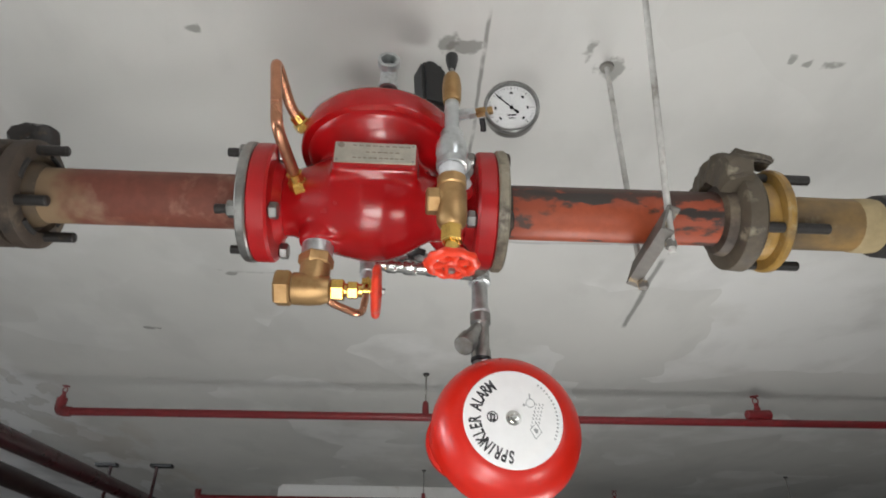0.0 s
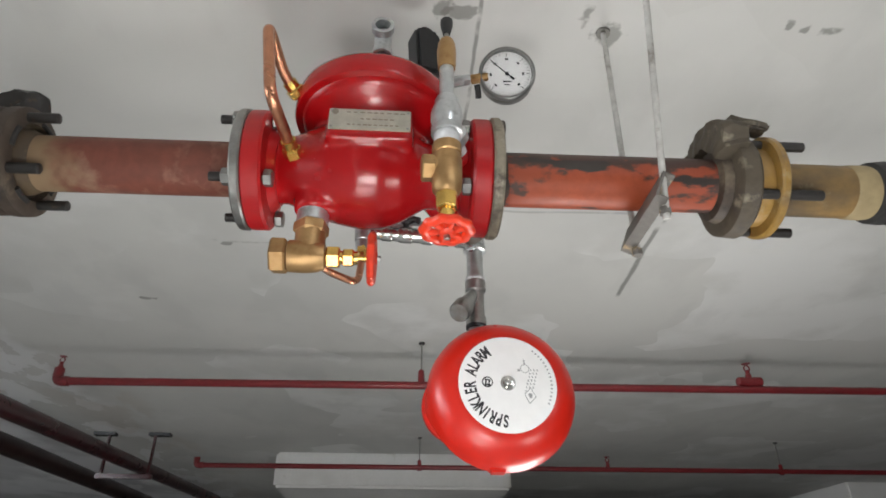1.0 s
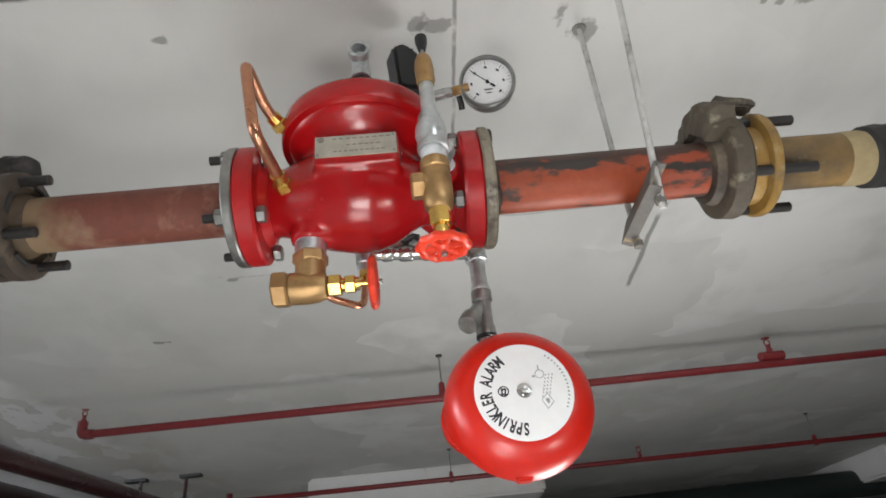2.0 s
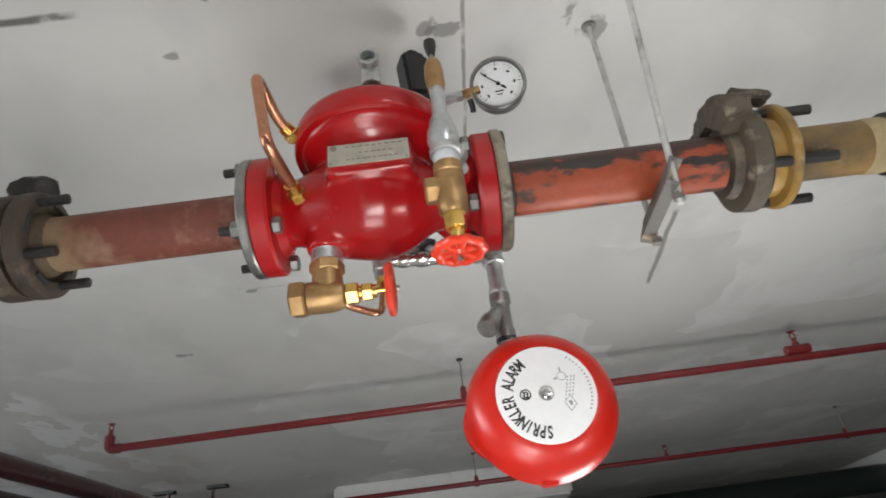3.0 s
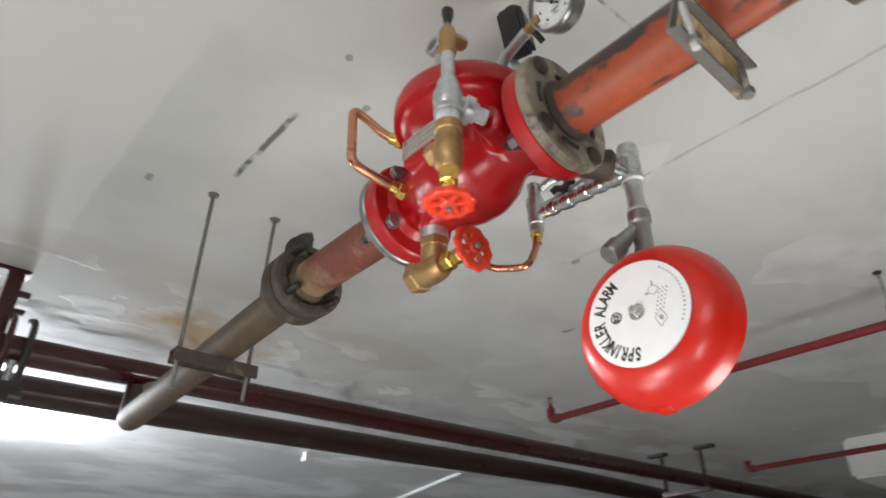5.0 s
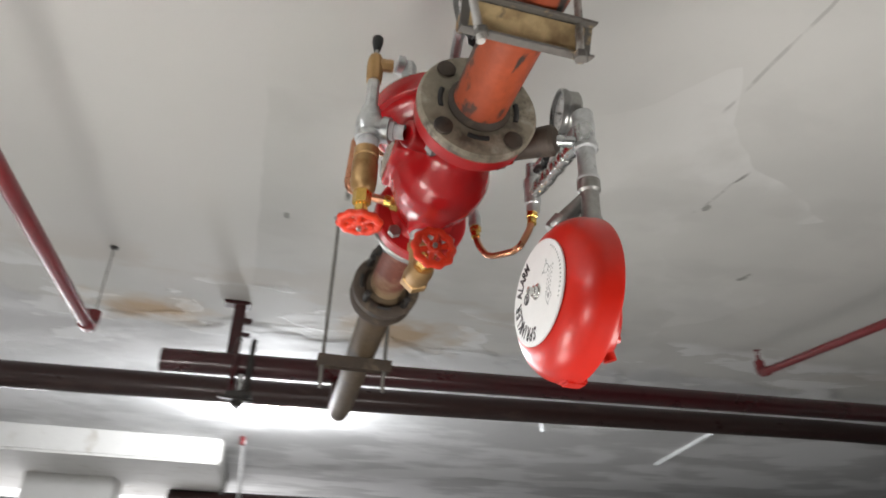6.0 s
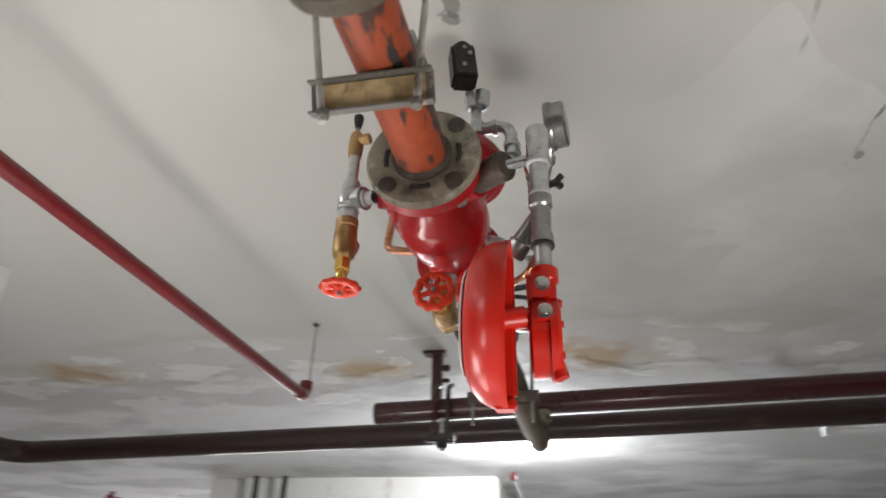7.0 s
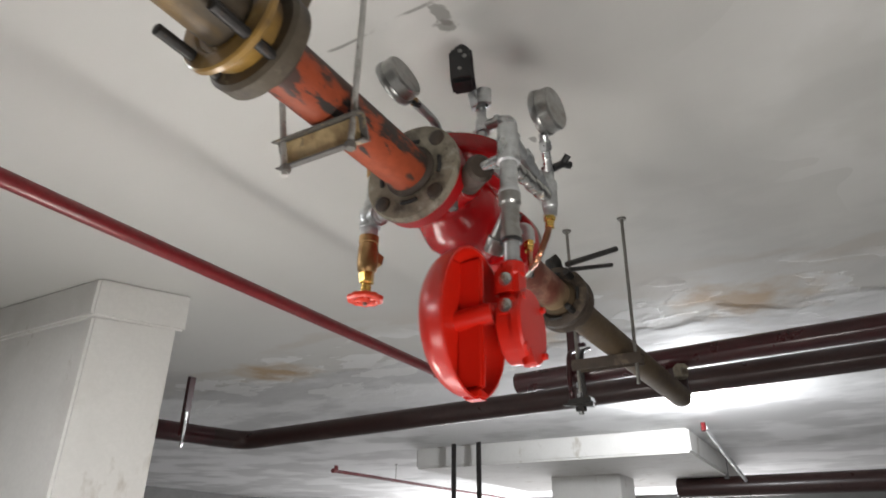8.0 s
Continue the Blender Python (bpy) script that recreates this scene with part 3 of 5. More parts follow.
def strap_hanger(x, y, z, w, label):
    h = thing("pipe_hanger", (x, y, z), label, "pipe hanger", "main pipe hangers")
    for sx in (-1, 1):
        part("strap", box(bm_(), (x + sx * w, y, (z + CZ) / 2), (0.014, 0.028, CZ - z), None, 0.002), maroon, h)
        part("foot", box(bm_(), (x + sx * (w + 0.03), y, CZ - 0.010), (0.14, 0.06, 0.020), None, 0.002), black, h)
    part("cross_bar", box(bm_(), (x, y, z), (2 * w + 0.06, 0.035, 0.03), None, 0.003), maroon, h)
    return h


strap_hanger(-1.715, 3.69, 2.42, 0.15, "maroon strap hanger carrying the main pipe")
# clamp on the mains near the valve pipe
h = thing("pipe_hanger", (-1.8, -0.41, 2.2), "heavy maroon channel hanger with a bolted clamp", "pipe hanger", "main pipe hangers")
part("channel", box(bm_(), (-1.84, -0.41, 2.575), (0.05, 0.050, 0.25), None, 0.004), maroon, h)
part("foot", box(bm_(), (-1.84, -0.425, CZ - 0.008), (0.07, 0.11, 0.016), None, 0.003), maroon, h)
part("lug", box(bm_(), (-1.835, -0.372, 2.615), (0.030, 0.045, 0.026), None, 0.004), maroon, h)
part("lug", box(bm_(), (-1.835, -0.368, 2.555), (0.022, 0.035, 0.018), None, 0.003), maroon, h)
for y in (-0.385, -0.325):
    st = bm_()
    tube(st, rounded([(-1.80, y, 2.52), (-1.685, y, 2.48), (-1.672, y, 2.36), (-1.69, y, 2.285), (-1.71, y - 0.004, 2.255)], 0.04, 5), 0.011, 8)
    part("strap", st, maroon if y < -0.35 else dark_steel, h)
part("saddle", box(bm_(), (-1.715, -0.352, 2.262), (0.070, 0.105, 0.030), pose(0, 0, 0, 6, 0, 0), 0.006), dark_steel, h)
part("bolt", rod(bm_(), (-1.700, -0.352, 2.345), (-1.706, -0.352, 2.205), 0.012, None, 12), galv, h)
part("nut", hexa(bm_(), (-1.705, -0.352, 2.218), (-1.704, -0.352, 2.240), 0.024), dark_steel, h)
part("washer", box(bm_(), (-1.706, -0.362, 2.246), (0.040, 0.135, 0.010), pose(0, 0, 0, -5, 0, 0), 0.002), dark_steel, h)
h = thing("pipe_hanger", (-1.4, -2.65, 2.4), "upright steel channel hanger at the turning main", "pipe hanger", "main pipe hangers")
part("channel", box(bm_(), (-1.78, -3.03, 2.52), (0.05, 0.03, 0.40), None, 0.003), maroon, h)
part("clamp", box(bm_(), (-1.76, -3.00, 2.36), (0.02, 0.012, 0.22), None, 0.002), chrome, h)

for y in (-2.87, -2.58):
    h = thing("pipe_hanger", (-5.05, y, 2.2), "dark flat hanger strap far off", "pipe hanger", "far hangers")
    part("strap", box(bm_(), (-5.05, y, 2.42), (0.02, 0.05, 0.56), None, 0.003), dark_steel, h)
t = thing("main_pipe", (-7.3, -1.1, 2.36), "large brown main pipe far off under the slab", "pipe", "main pipes")
part("tube", rod(bm_(), (-7.3, -1.12, 2.38), (-7.3, 9, 2.42), 0.11, None, 24, 0.01), brown_main, t)
h = thing("pipe_hanger", (-7.2, -0.6, 2.5), "dark hanger strap of a far main", "pipe hanger", "far hangers")
part("strap", box(bm_(), (-7.18, -0.55, 2.58), (0.02, 0.05, 0.26), None, 0.003), dark_steel, h)
t = thing("sprinkler_drop", (-5.0, -0.4, 2.6), "white slanting conduit with a red end", "conduit", "white conduits")
part("conduit", tube(bm_(), [(-5.0, -0.36, 2.66), (-7.1, -0.35, 2.42)], 0.02, 12), lamp_white, t)
part("end_fitting", rod(bm_(), (-4.96, -0.37, 2.63), (-4.98, -0.37, 2.705), 0.02, None, 12), branch_red, t)
t = thing("conduit", (-3.3, 2.4, 2.69), "white painted conduit run fixed to the slab", "conduit", "white conduits")
part("run", tube(bm_(), [(-3.5, 1.79, 2.688), (-3.19, 3.0, 2.688), (-4.6, 3.4, 2.688)], 0.014, 10), lamp_white, t)
part("box", box(bm_(), (-3.5, 1.78, 2.67), (0.06, 0.06, 0.06), None, 0.004), lamp_white, t)


def fill_tube_light(c, along, z_off, label):
    """A batten with one fluorescent tube, along an axis, hung by two rods if below the slab."""
    c, d = Vector(c), Vector(along).normalized()
    t = thing("fill_tube_light", c, label, "lamp", "tube lights")
    m = d.to_track_quat("X", "Z").to_matrix().to_4x4()
    part("housing", box(bm_(), c + Vector((0, 0, 0.045)), (1.24, 0.06, 0.045), m, 0.006), lamp_white, t)
    part("tube", rod(bm_(), c - d * 0.58, c + d * 0.58, 0.013, None, 14), glow, t)
    for s in (-1, 1):
        part("socket", box(bm_(), c + d * 0.6 * s + Vector((0, 0, 0.012)), (0.025, 0.04, 0.06), m, 0.004), lamp_white, t)
        if z_off > 0.1:
            part("rod", rod(bm_(), c + d * 0.45 * s + Vector((0, 0, 0.06)), c + d * 0.45 * s + Vector((0, 0, z_off)), 0.004, None, 10), rod_grey, t)
    return t


t = thing("bulkhead_lamp", (-3.7, -0.19, CZ), "glowing round bulkhead lamp fixed to the slab", "lamp")
part("base", lathe(bm_(), [(0, 0), (0, 0.085), (-0.02, 0.085), (-0.025, 0.075), (-0.025, 0)], (-3.7, -0.19, CZ + 0.002), seg=28), lamp_white, t)
part("dome", lathe(bm_(), [(-0.024, 0.072), (-0.045, 0.066), (-0.062, 0.045), (-0.068, 0)], (-3.7, -0.19, CZ + 0.002), seg=28), glow, t)

# made-up fixture for that fill, never in view
fill_tube_light((FILL_BATTEN[0], FILL_BATTEN[1], 2.635), (1, 0, 0), 0, "added unseen white batten tube light under the slab")
# made-up fixture for the fill spot, out of view
t = thing("fill_downlight", (FILL_DOWN[0], FILL_DOWN[1], 2.62), "added unseen round white fill lamp under the slab", "lamp")
part("housing", lathe(bm_(), [(0, 0.12), (0, 0.135), (0.06, 0.135), (0.085, 0.10), (0.085, 0)], (FILL_DOWN[0], FILL_DOWN[1], 2.62), seg=40), lamp_white, t)
# glowing disc added for highlights on the valve and gong
part("lens", lathe(bm_(), [(0.004, 0.118), (0.004, 0)], (FILL_DOWN[0], FILL_DOWN[1], 2.62), seg=40), glow, t)


# made-up stand under each added fill globe, always out of view
def torch_fill_light(at):
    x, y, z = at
    t = thing("torch_fill_light", (x, y, 0), "added unseen fill light on a slim black tripod stand", "lamp", "work lights")
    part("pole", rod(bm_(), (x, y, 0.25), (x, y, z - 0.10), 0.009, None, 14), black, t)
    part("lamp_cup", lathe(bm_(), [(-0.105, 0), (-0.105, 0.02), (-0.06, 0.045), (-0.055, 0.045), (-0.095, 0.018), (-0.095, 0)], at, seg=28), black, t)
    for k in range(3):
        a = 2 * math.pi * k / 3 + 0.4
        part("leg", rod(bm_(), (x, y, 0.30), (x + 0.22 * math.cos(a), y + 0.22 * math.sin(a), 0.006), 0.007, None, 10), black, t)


for at, watts, radius in TORCH_FILL:
    torch_fill_light(at)

# ---- pipe run with its couplings ----
t = thing("pipe_spool", (-0.3, 0, PZ - 0.044), "red oxide primed steel pipe spool with pale scuffs", "pipe", "valve pipe run")
part("tube", rod(bm_(), (-0.54, 0.002, PZ - 0.001), (-0.178, 0, PZ), 0.0435, None, 40), oxide_spool, t)
part("weld_collar", lathe(bm_(), [(0, 0.044), (0.006, 0.053), (0.022, 0.050), (0.035, 0.0442)], (-0.524, 0.002, PZ), (1, 0, 0), 40), dusty_pipe, t)
t = thing("pipe_spool", (0.4, 0, PZ - 0.044), "orange primed steel pipe spool streaked with black grime", "pipe", "valve pipe run")
part("tube", rod(bm_(), (0.218, 0, PZ), (0.60, -0.004, PZ), 0.044, None, 40), orange_pipe, t)
part("weld_ring", lathe(bm_(), [(0, 0.044), (0, 0.051), (0.004, 0.051), (0.008, 0.046), (0.012, 0.044)], (0.222, 0, PZ), (1, 0, 0), 40), brown_iron, t)
t = thing("pipe_spool", (0.9, 0, PZ - 0.044), "tan varnished steel pipe with a black rubber wrap", "pipe", "valve pipe run")
part("tube", rod(bm_(), (0.64, -0.004, PZ - 0.002), (9.6, -0.02, PZ), 0.0435, None, 40), tan_pipe, t)
part("putty_band", lathe(bm_(), [(0, 0.0436), (0.003, 0.0448), (0.03, 0.0455), (0.04, 0.044)], (0.796, -0.004, PZ - 0.002), (1, 0, 0), 32), cream, t)
wr = bm_()
for k in range(5):
    lathe(wr, [(0, 0.044), (0.004, 0.051), (0.026, 0.053), (0.032, 0.047)], (0.835 + 0.028 * k, -0.004, PZ - 0.002), (1, 0.02 * (k % 2), 0.03), 28)
part("wrap", wr, wrap, t, "black rubber wrap in turns")
t = thing("pipe_spool", (-1.2, 0, PZ - 0.05), "dusty tan steel pipe with a rounded capped end", "pipe", "valve pipe run")
cap_end = [(0, 0.0445), (1.26, 0.0445), (1.285, 0.042), (1.305, 0.034), (1.318, 0.02), (1.322, 0)]
part("tube", lathe(bm_(), cap_end, (-0.50, 0.002, PZ - 0.001), (-1.32, 0.058, -0.028), 40), dusty_pipe, t)
part("riser", rod(bm_(), (-1.75, 0.055, PZ - 0.02), (-1.75, 0.055, 2.36), 0.044, None, 28), brown_main, t)
part("riser_lug", box(bm_(), (-1.70, 0.085, 2.34), (0.05, 0.05, 0.06), Matrix.Rotation(0.5, 4, "Z"), 0.008), old_flange, t)


def stud_mesh(length, r, material):
    bm = bm_()
    n = int(length / 0.0035)
    prof = [(0, 0)]
    for k in range(n):
        h0 = length * k / n
        prof += [(h0 + 0.0002, r * 0.9), (h0 + length / n * 0.5, r)]
    prof += [(length, r * 0.85), (length, 0)]
    lathe(bm, prof, (0, 0, 0), (1, 0, 0), 12)
    return mesh_of(bm, "stud", material, 60)


def nut_mesh(h, r, material):
    return mesh_of(hexa(bm_(), (0, 0, 0), (h, 0, 0), r), "nut", material)


STUD2 = stud_mesh(0.074, 0.0075, dark_steel)
STUD, NUT = stud_mesh(0.085, 0.0075, dark_steel), nut_mesh(0.013, 0.0135, bezel_steel)
LONG = stud_mesh(0.115, 0.0085, dark_steel)
FLAT = mesh_of(lathe(bm_(), [(0, 0), (0, 0.0155), (0.004, 0.0150), (0.006, 0.012), (0.006, 0)], (0, 0, 0), (1, 0, 0), 16), "bolt_head", brown_iron)


def bolt_circle(parent, x_stud, x_nuts, radius, mesh, nuts, count=8, phase=22.5, skip=()):
    for k in range(count):
        if k in skip:
            continue
        a = radians(phase + 360 * k / count)
        y, z = radius * math.cos(a), PZ + radius * math.sin(a)
        settle("stud", mesh, (x_stud, y, z), parent)
        for xn, nm in zip(x_nuts, nuts):
            settle("nut", nm, (xn, y, z), parent)


def slot_beads(parent, x, radius, phase):
    """Four short curved black beads round the face of a flange, drawn for the shade in its recesses."""
    for k in range(4):
        bm, a0 = bm_(), radians(phase + 90 * k)
        arc = [(x, radius * math.cos(a0 + 0.09 * j), PZ + radius * math.sin(a0 + 0.09 * j)) for j in range(-3, 4)]
        tube(bm, arc, 0.0045, 8)
        part("slot_bead", bm, wrap, parent, "raised black bead drawn for a shaded recess")


# left coupling, two old flanges
t = thing("flange_coupling", (-0.53, 0, PZ - 0.085), "brown rusty flange coupling with long dark studs", "flange", "flange couplings")
part("front_flange", lathe(bm_(), [(0, 0.046), (0, 0.080), (0.004, 0.085), (0.024, 0.085), (0.028, 0.078), (0.028, 0.060), (0.018, 0.056), (0.018, 0.047)], (-0.529, 0.002, PZ), (1, 0, 0), 48), brown_iron, t)
part("rear_flange", lathe(bm_(), [(0, 0.046), (0, 0.076), (0.006, 0.084), (0.034, 0.084), (0.04, 0.08), (0.04, 0.046)], (-0.577, 0.002, PZ), (1, 0, 0), 48), brown_iron, t)
lug = bm_()
lathe(lug, [(-0.024, 0), (-0.022, 0.014), (-0.016, 0.025), (-0.004, 0.033), (0.010, 0.031), (0.019, 0.020), (0.023, 0.009), (0.024, 0)], (-0.538, -0.012, PZ + 0.097), (0.2, -1, 0.3), 18)
for v in lug.verts:
    v.co += Vector(noise.noise_vector(v.co * 32)) * 0.014 + Vector(noise.noise_vector(v.co * 110)) * 0.004
part("broken_lug", lug, dark_steel, t, "dark broken cast lug")
bolt_circle(t, -0.571, (), 0.068, LONG, (), 4, 43)
slot_beads(t, -0.5005, 0.064, 88)
st = bm_()
tube(st, [(-0.40, 0.075, 2.322), (-0.602, 0.152, 2.431)], 0.008, 10)
tube(st, [(-0.42, 0.075, 2.315), (-0.595, 0.137, 2.382)], 0.006, 10)
part("loose_stud", st, dark_steel, t)

# right coupling
t = thing("flange_coupling", (0.58, 0, PZ - 0.09), "broken grimy flange coupling with varnished ring and studs", "flange", "flange couplings")
part("hub", lathe(bm_(), [(0, 0.045), (0.004, 0.056), (0.03, 0.064), (0.034, 0.066)], (0.567, -0.003, PZ), (1, 0, 0), 40), brown_iron, t)
part("old_flange", lathe(bm_(), [(0, 0.046), (0, 0.072), (0.005, 0.082), (0.03, 0.084), (0.036, 0.078), (0.036, 0.046)], (0.585, -0.003, PZ), (1, 0, 0), 48), coupling_iron, t)
lg = bm_()
for x0, x1, r0, r1 in ((0.560, 0.606, 0.060, 0.110),):
    rows = []
    for k in range(15):
        a = radians(62 + 105 * k / 14)
        jag = 0.006 * noise.noise((k * 1.7, 3.1, 0))
        ro = r1 + jag - (0.016 if k > 12 else 0)
        rows.append([lg.verts.new((x, r * math.cos(a), PZ + r * math.sin(a))) for x, r in ((x0 + jag, r0), (x0 + 0.008 - jag, ro - 0.006), (x0 + 0.02, ro), (x1, ro), (x1, r0))])
    for a, b in zip(rows, rows[1:]):
        for i in range(5):
            lg.faces.new((a[i], a[(i + 1) % 5], b[(i + 1) % 5], b[i]))
    lg.faces.new(rows[0])
    lg.faces.new(list(reversed(rows[-1])))
    # the snapped tip that reaches along the pipe
    box(lg, (0.636, -0.035, PZ + 0.100), (0.07, 0.045, 0.016), pose(0, 0, 0, 20, 8, 0), 0.004)
bmesh.ops.subdivide_edges(lg, edges=list(lg.edges), cuts=2, use_grid_fill=True)
for v in lg.verts:
    v.co += Vector(noise.noise_vector(v.co * 45)) * 0.005 + Vector(noise.noise_vector(v.co * 140)) * 0.002
part("broken_rim", lg, coupling_iron, t, "snapped cast iron rim pieces")
part("spacer", lathe(bm_(), [(0, 0.046), (0, 0.062), (0.008, 0.060), (0.014, 0.064), (0.044, 0.064), (0.048, 0.046)], (0.612, -0.003, PZ), (1, 0, 0), 40), varnish, t)
part("ring", lathe(bm_(), [(0, 0.046), (0, 0.080), (0.003, 0.084), (0.011, 0.084), (0.014, 0.081), (0.014, 0.058), (0.010, 0.054), (0.010, 0.046)], (0.649, -0.003, PZ), (1, 0, 0), 48), varnish, t)
bolt_circle(t, 0.606, (), 0.071, LONG, (), 4, 40)



def trapeze(x, rods, y0, y1, z_bar, rod_mat, bar_mat, r, width, label, dp, web_mat=None):
    """rods: (y at the bar, bottom z, y at the slab); with web_mat the channel lies on its side, open to the east."""
    t = thing("trapeze_hanger", (x, 0, z_bar), label, "pipe hanger", "trapeze hangers")
    hw, th, lean = width / 2, 0.003, Matrix.Rotation(radians(22), 3, "Y")
    under = z_bar - (hw if web_mat else 0.0)
    for yb, zb, yt in rods:
        top = Vector((x + 0.008, yt, CZ + 0.01))
        part("rod", rod(bm_(), (x, yb, zb), top, r, None, 12), rod_mat, t)
        part("washer", lathe(bm_(), [(0, 0), (0, r * 2.6), (0.005, r * 2.9), (0.008, 0)], (x + 0.008, yt, CZ - 0.006), (0, 0, 1), 14), rod_grey, t)
        part("nut", hexa(bm_(), (x, yb, under - 0.013), (x, yb, under - 0.001), r * 1.7), bar_mat, t)
    bar = bm_()
    prof = ((-hw, 0.005), (hw, 0.005), (hw, -dp), (hw - th, -dp), (hw - th, 0.001), (th - hw, 0.001), (th - hw, -dp), (-hw, -dp))
    if web_mat:
        ends = [[bar.verts.new(Vector((x, y, z_bar)) + lean @ Vector((-0.007 - c, 0, a))) for a, c in prof] for y in (y0, y1)]
    else:
        ends = [[bar.verts.new((x + a, y, z_bar + c)) for a, c in prof] for y in (y0, y1)]
    for k in range(8):
        bar.faces.new((ends[0][k], ends[0][(k + 1) % 8], ends[1][(k + 1) % 8], ends[1][k]))
    bar.faces.new(ends[0]), bar.faces.new(list(reversed(ends[1])))
    part("channel", bar, bar_mat, t)
    if web_mat:
        part("web_lining", box(bm_(), Vector((x, (y0 + y1) / 2, z_bar)) + lean @ Vector((-0.0068, 0, 0)), (0.0024, y1 - y0 - 0.022, width - 0.009), lean.to_4x4(), 0.0008), web_mat, t, "tan rusty inner face of the channel")
    return t


trapeze(0.455, ((-0.076, 2.171, -0.166), (0.050, 2.185, 0.062)), -0.099, 0.070, PZ - 0.068, rod_white, bracket_mat, 0.0052, 0.046, "weathered channel hanger on two whitewashed rods", 0.014, tan_rust)
trapeze(-0.95, ((-0.10, 2.125, -0.10), (0.088, 2.130, 0.098)), -0.115, 0.110, PZ - 0.062, rod_grey, brown_iron, 0.0055, 0.040, "brown channel hanger on two grey rods", 0.030)

# ---- alarm valve ----
VX, VY = 0.022, -0.012
v = thing("alarm_valve", (0.02, 0, 2.19), "red painted cast iron alarm check valve with flanges", "valve")
bd = bm_()
rod(bd, (-0.15, 0, PZ), (0.195, 0, PZ), 0.052, None, 40)
lathe(bd, [(-0.128, 0), (-0.115, 0.050), (-0.085, 0.063), (-0.045, 0.079), (0.0, 0.088), (0.035, 0.088), (0.066, 0.077), (0.092, 0.060), (0.11, 0.050), (0.12, 0)], (0.002, -0.004, PZ - 0.002), (1, 0, 0), 48)
lathe(bd, [(0, 0), (0, 0.070), (0.040, 0.074), (0.062, 0.082), (0.076, 0.096), (0.084, 0.112), (0.094, 0.120), (0.120, 0.120), (0.120, 0)], (VX, VY, 2.277), (0, 0, 1), 48)
box(bd, (0.02, -0.068, 2.302), (0.128, 0.074, 0.056))
rod(bd, (-0.062, -0.015, 2.26), (-0.062, -0.015, 2.196), 0.030, None, 32)
rod(bd, (0.125, -0.04, 2.270), (0.148, -0.098, 2.260), 0.024, None, 24)
rod(bd, (0.12, 0.04, 2.278), (0.15, 0.085, 2.272), 0.03, None, 24)
body = part("body", bd, valve_red, v, "", 180)
rm = body.modifiers.new("blend", "REMESH")
rm.mode, rm.voxel_size, rm.use_smooth_shade = "VOXEL", 0.0045, True
sm = body.modifiers.new("round", "SMOOTH")
sm.factor, sm.iterations = 0.6, 9
cover = part("cover", lathe(bm_(), [(0, 0.09), (0, 0.1240), (0.002, 0.1285), (0.006, 0.1302), (0.030, 0.1302), (0.038, 0.1275), (0.045, 0.118), (0.049, 0.098), (0.055, 0.06), (0.057, 0)], (VX, VY, 2.370), (0, 0, 1), 72), valve_red, v)
part("cover_boss", lathe(bm_(), [(0, 0.022), (0.012, 0.021), (0.018, 0.014), (0.019, 0)], (0.09, 0.01, 2.422), (0, 0, 1), 20), valve_red, v)
for k in range(6):
    a = radians(20 + 60 * k)
    part("cover_bolt", hexa(bm_(), (VX + 0.104 * math.cos(a), VY + 0.104 * math.sin(a), 2.412), (VX + 0.104 * math.cos(a), VY + 0.104 * math.sin(a), 2.424), 0.009), steel, v)
for x0, s in ((-0.165, 1), (0.205, -1)):
    part("flange", lathe(bm_(), [(0, 0.05), (0, 0.092), (0.003, 0.0945), (0.026, 0.0945), (0.030, 0.091), (0.032, 0.066), (0.044, 0.055), (0.044, 0.04)], (x0, 0, PZ), (s, 0, 0), 56), flange_red, v)
part("companion_flange", lathe(bm_(), [(0, 0.043), (0, 0.094), (0.002, 0.0955), (0.012, 0.0955), (0.0148, 0.093), (0.0148, 0.043)], (-0.1805, 0, PZ), (1, 0, 0), 56), steel, v, "bare steel companion flange")
part("companion_flange", lathe(bm_(), [(0, 0.05), (0, 0.095), (0.003, 0.098), (0.013, 0.098), (0.017, 0.094), (0.017, 0.068), (0.015, 0.062), (0.015, 0.044)], (0.2055, 0, PZ), (1, 0, 0), 56), old_flange, v, "grimy grey-brown companion flange")
bolt_circle(v, -0.212, (-0.1935, -0.1325), 0.0775, STUD, (NUT, NUT), 4, 43)
bolt_circle(v, 0.150, (0.160, 0.223), 0.079, STUD2, (NUT, FLAT), 4, 44)
slot_beads(v, 0.2215, 0.063, 89)

# name plate with unreadable engraving
pl = bm_()
box(pl, (0.020, -0.1055, 2.3065), (0.120, 0.003, 0.038), None, 0.0008)
plate = part("nameplate", pl, plate_metal, v, "engraved nickel nameplate")
en = bm_()
for z, w, dx, n in ((2.319, 0.088, 0.010, 9), (2.307, 0.052, 0.012, 6), (2.296, 0.078, 0.006, 10)):
    random.seed(int(z * 1000))
    x = 0.02 + dx - w / 2
    for k in range(n):
        wl = w / n * random.uniform(0.55, 0.85)
        box(en, (x + wl / 2, -0.1072, z), (wl, 0.0006, 0.0020))
        x += w / n
lathe(en, [(0, 0), (0, 0.005), (0.0008, 0.005), (0.0008, 0)], (-0.031, -0.1071, 2.319), (0, -1, 0), 16)
part("engraving", en, plate_ink, plate)
for x in (-0.036, 0.076):
    for z in (2.292, 2.321):
        part("rivet", lathe(bm_(), [(0, 0.0022), (0.001, 0.0018), (0.0014, 0)], (x, -0.1068, z), (0, -1, 0), 10), steel, plate)


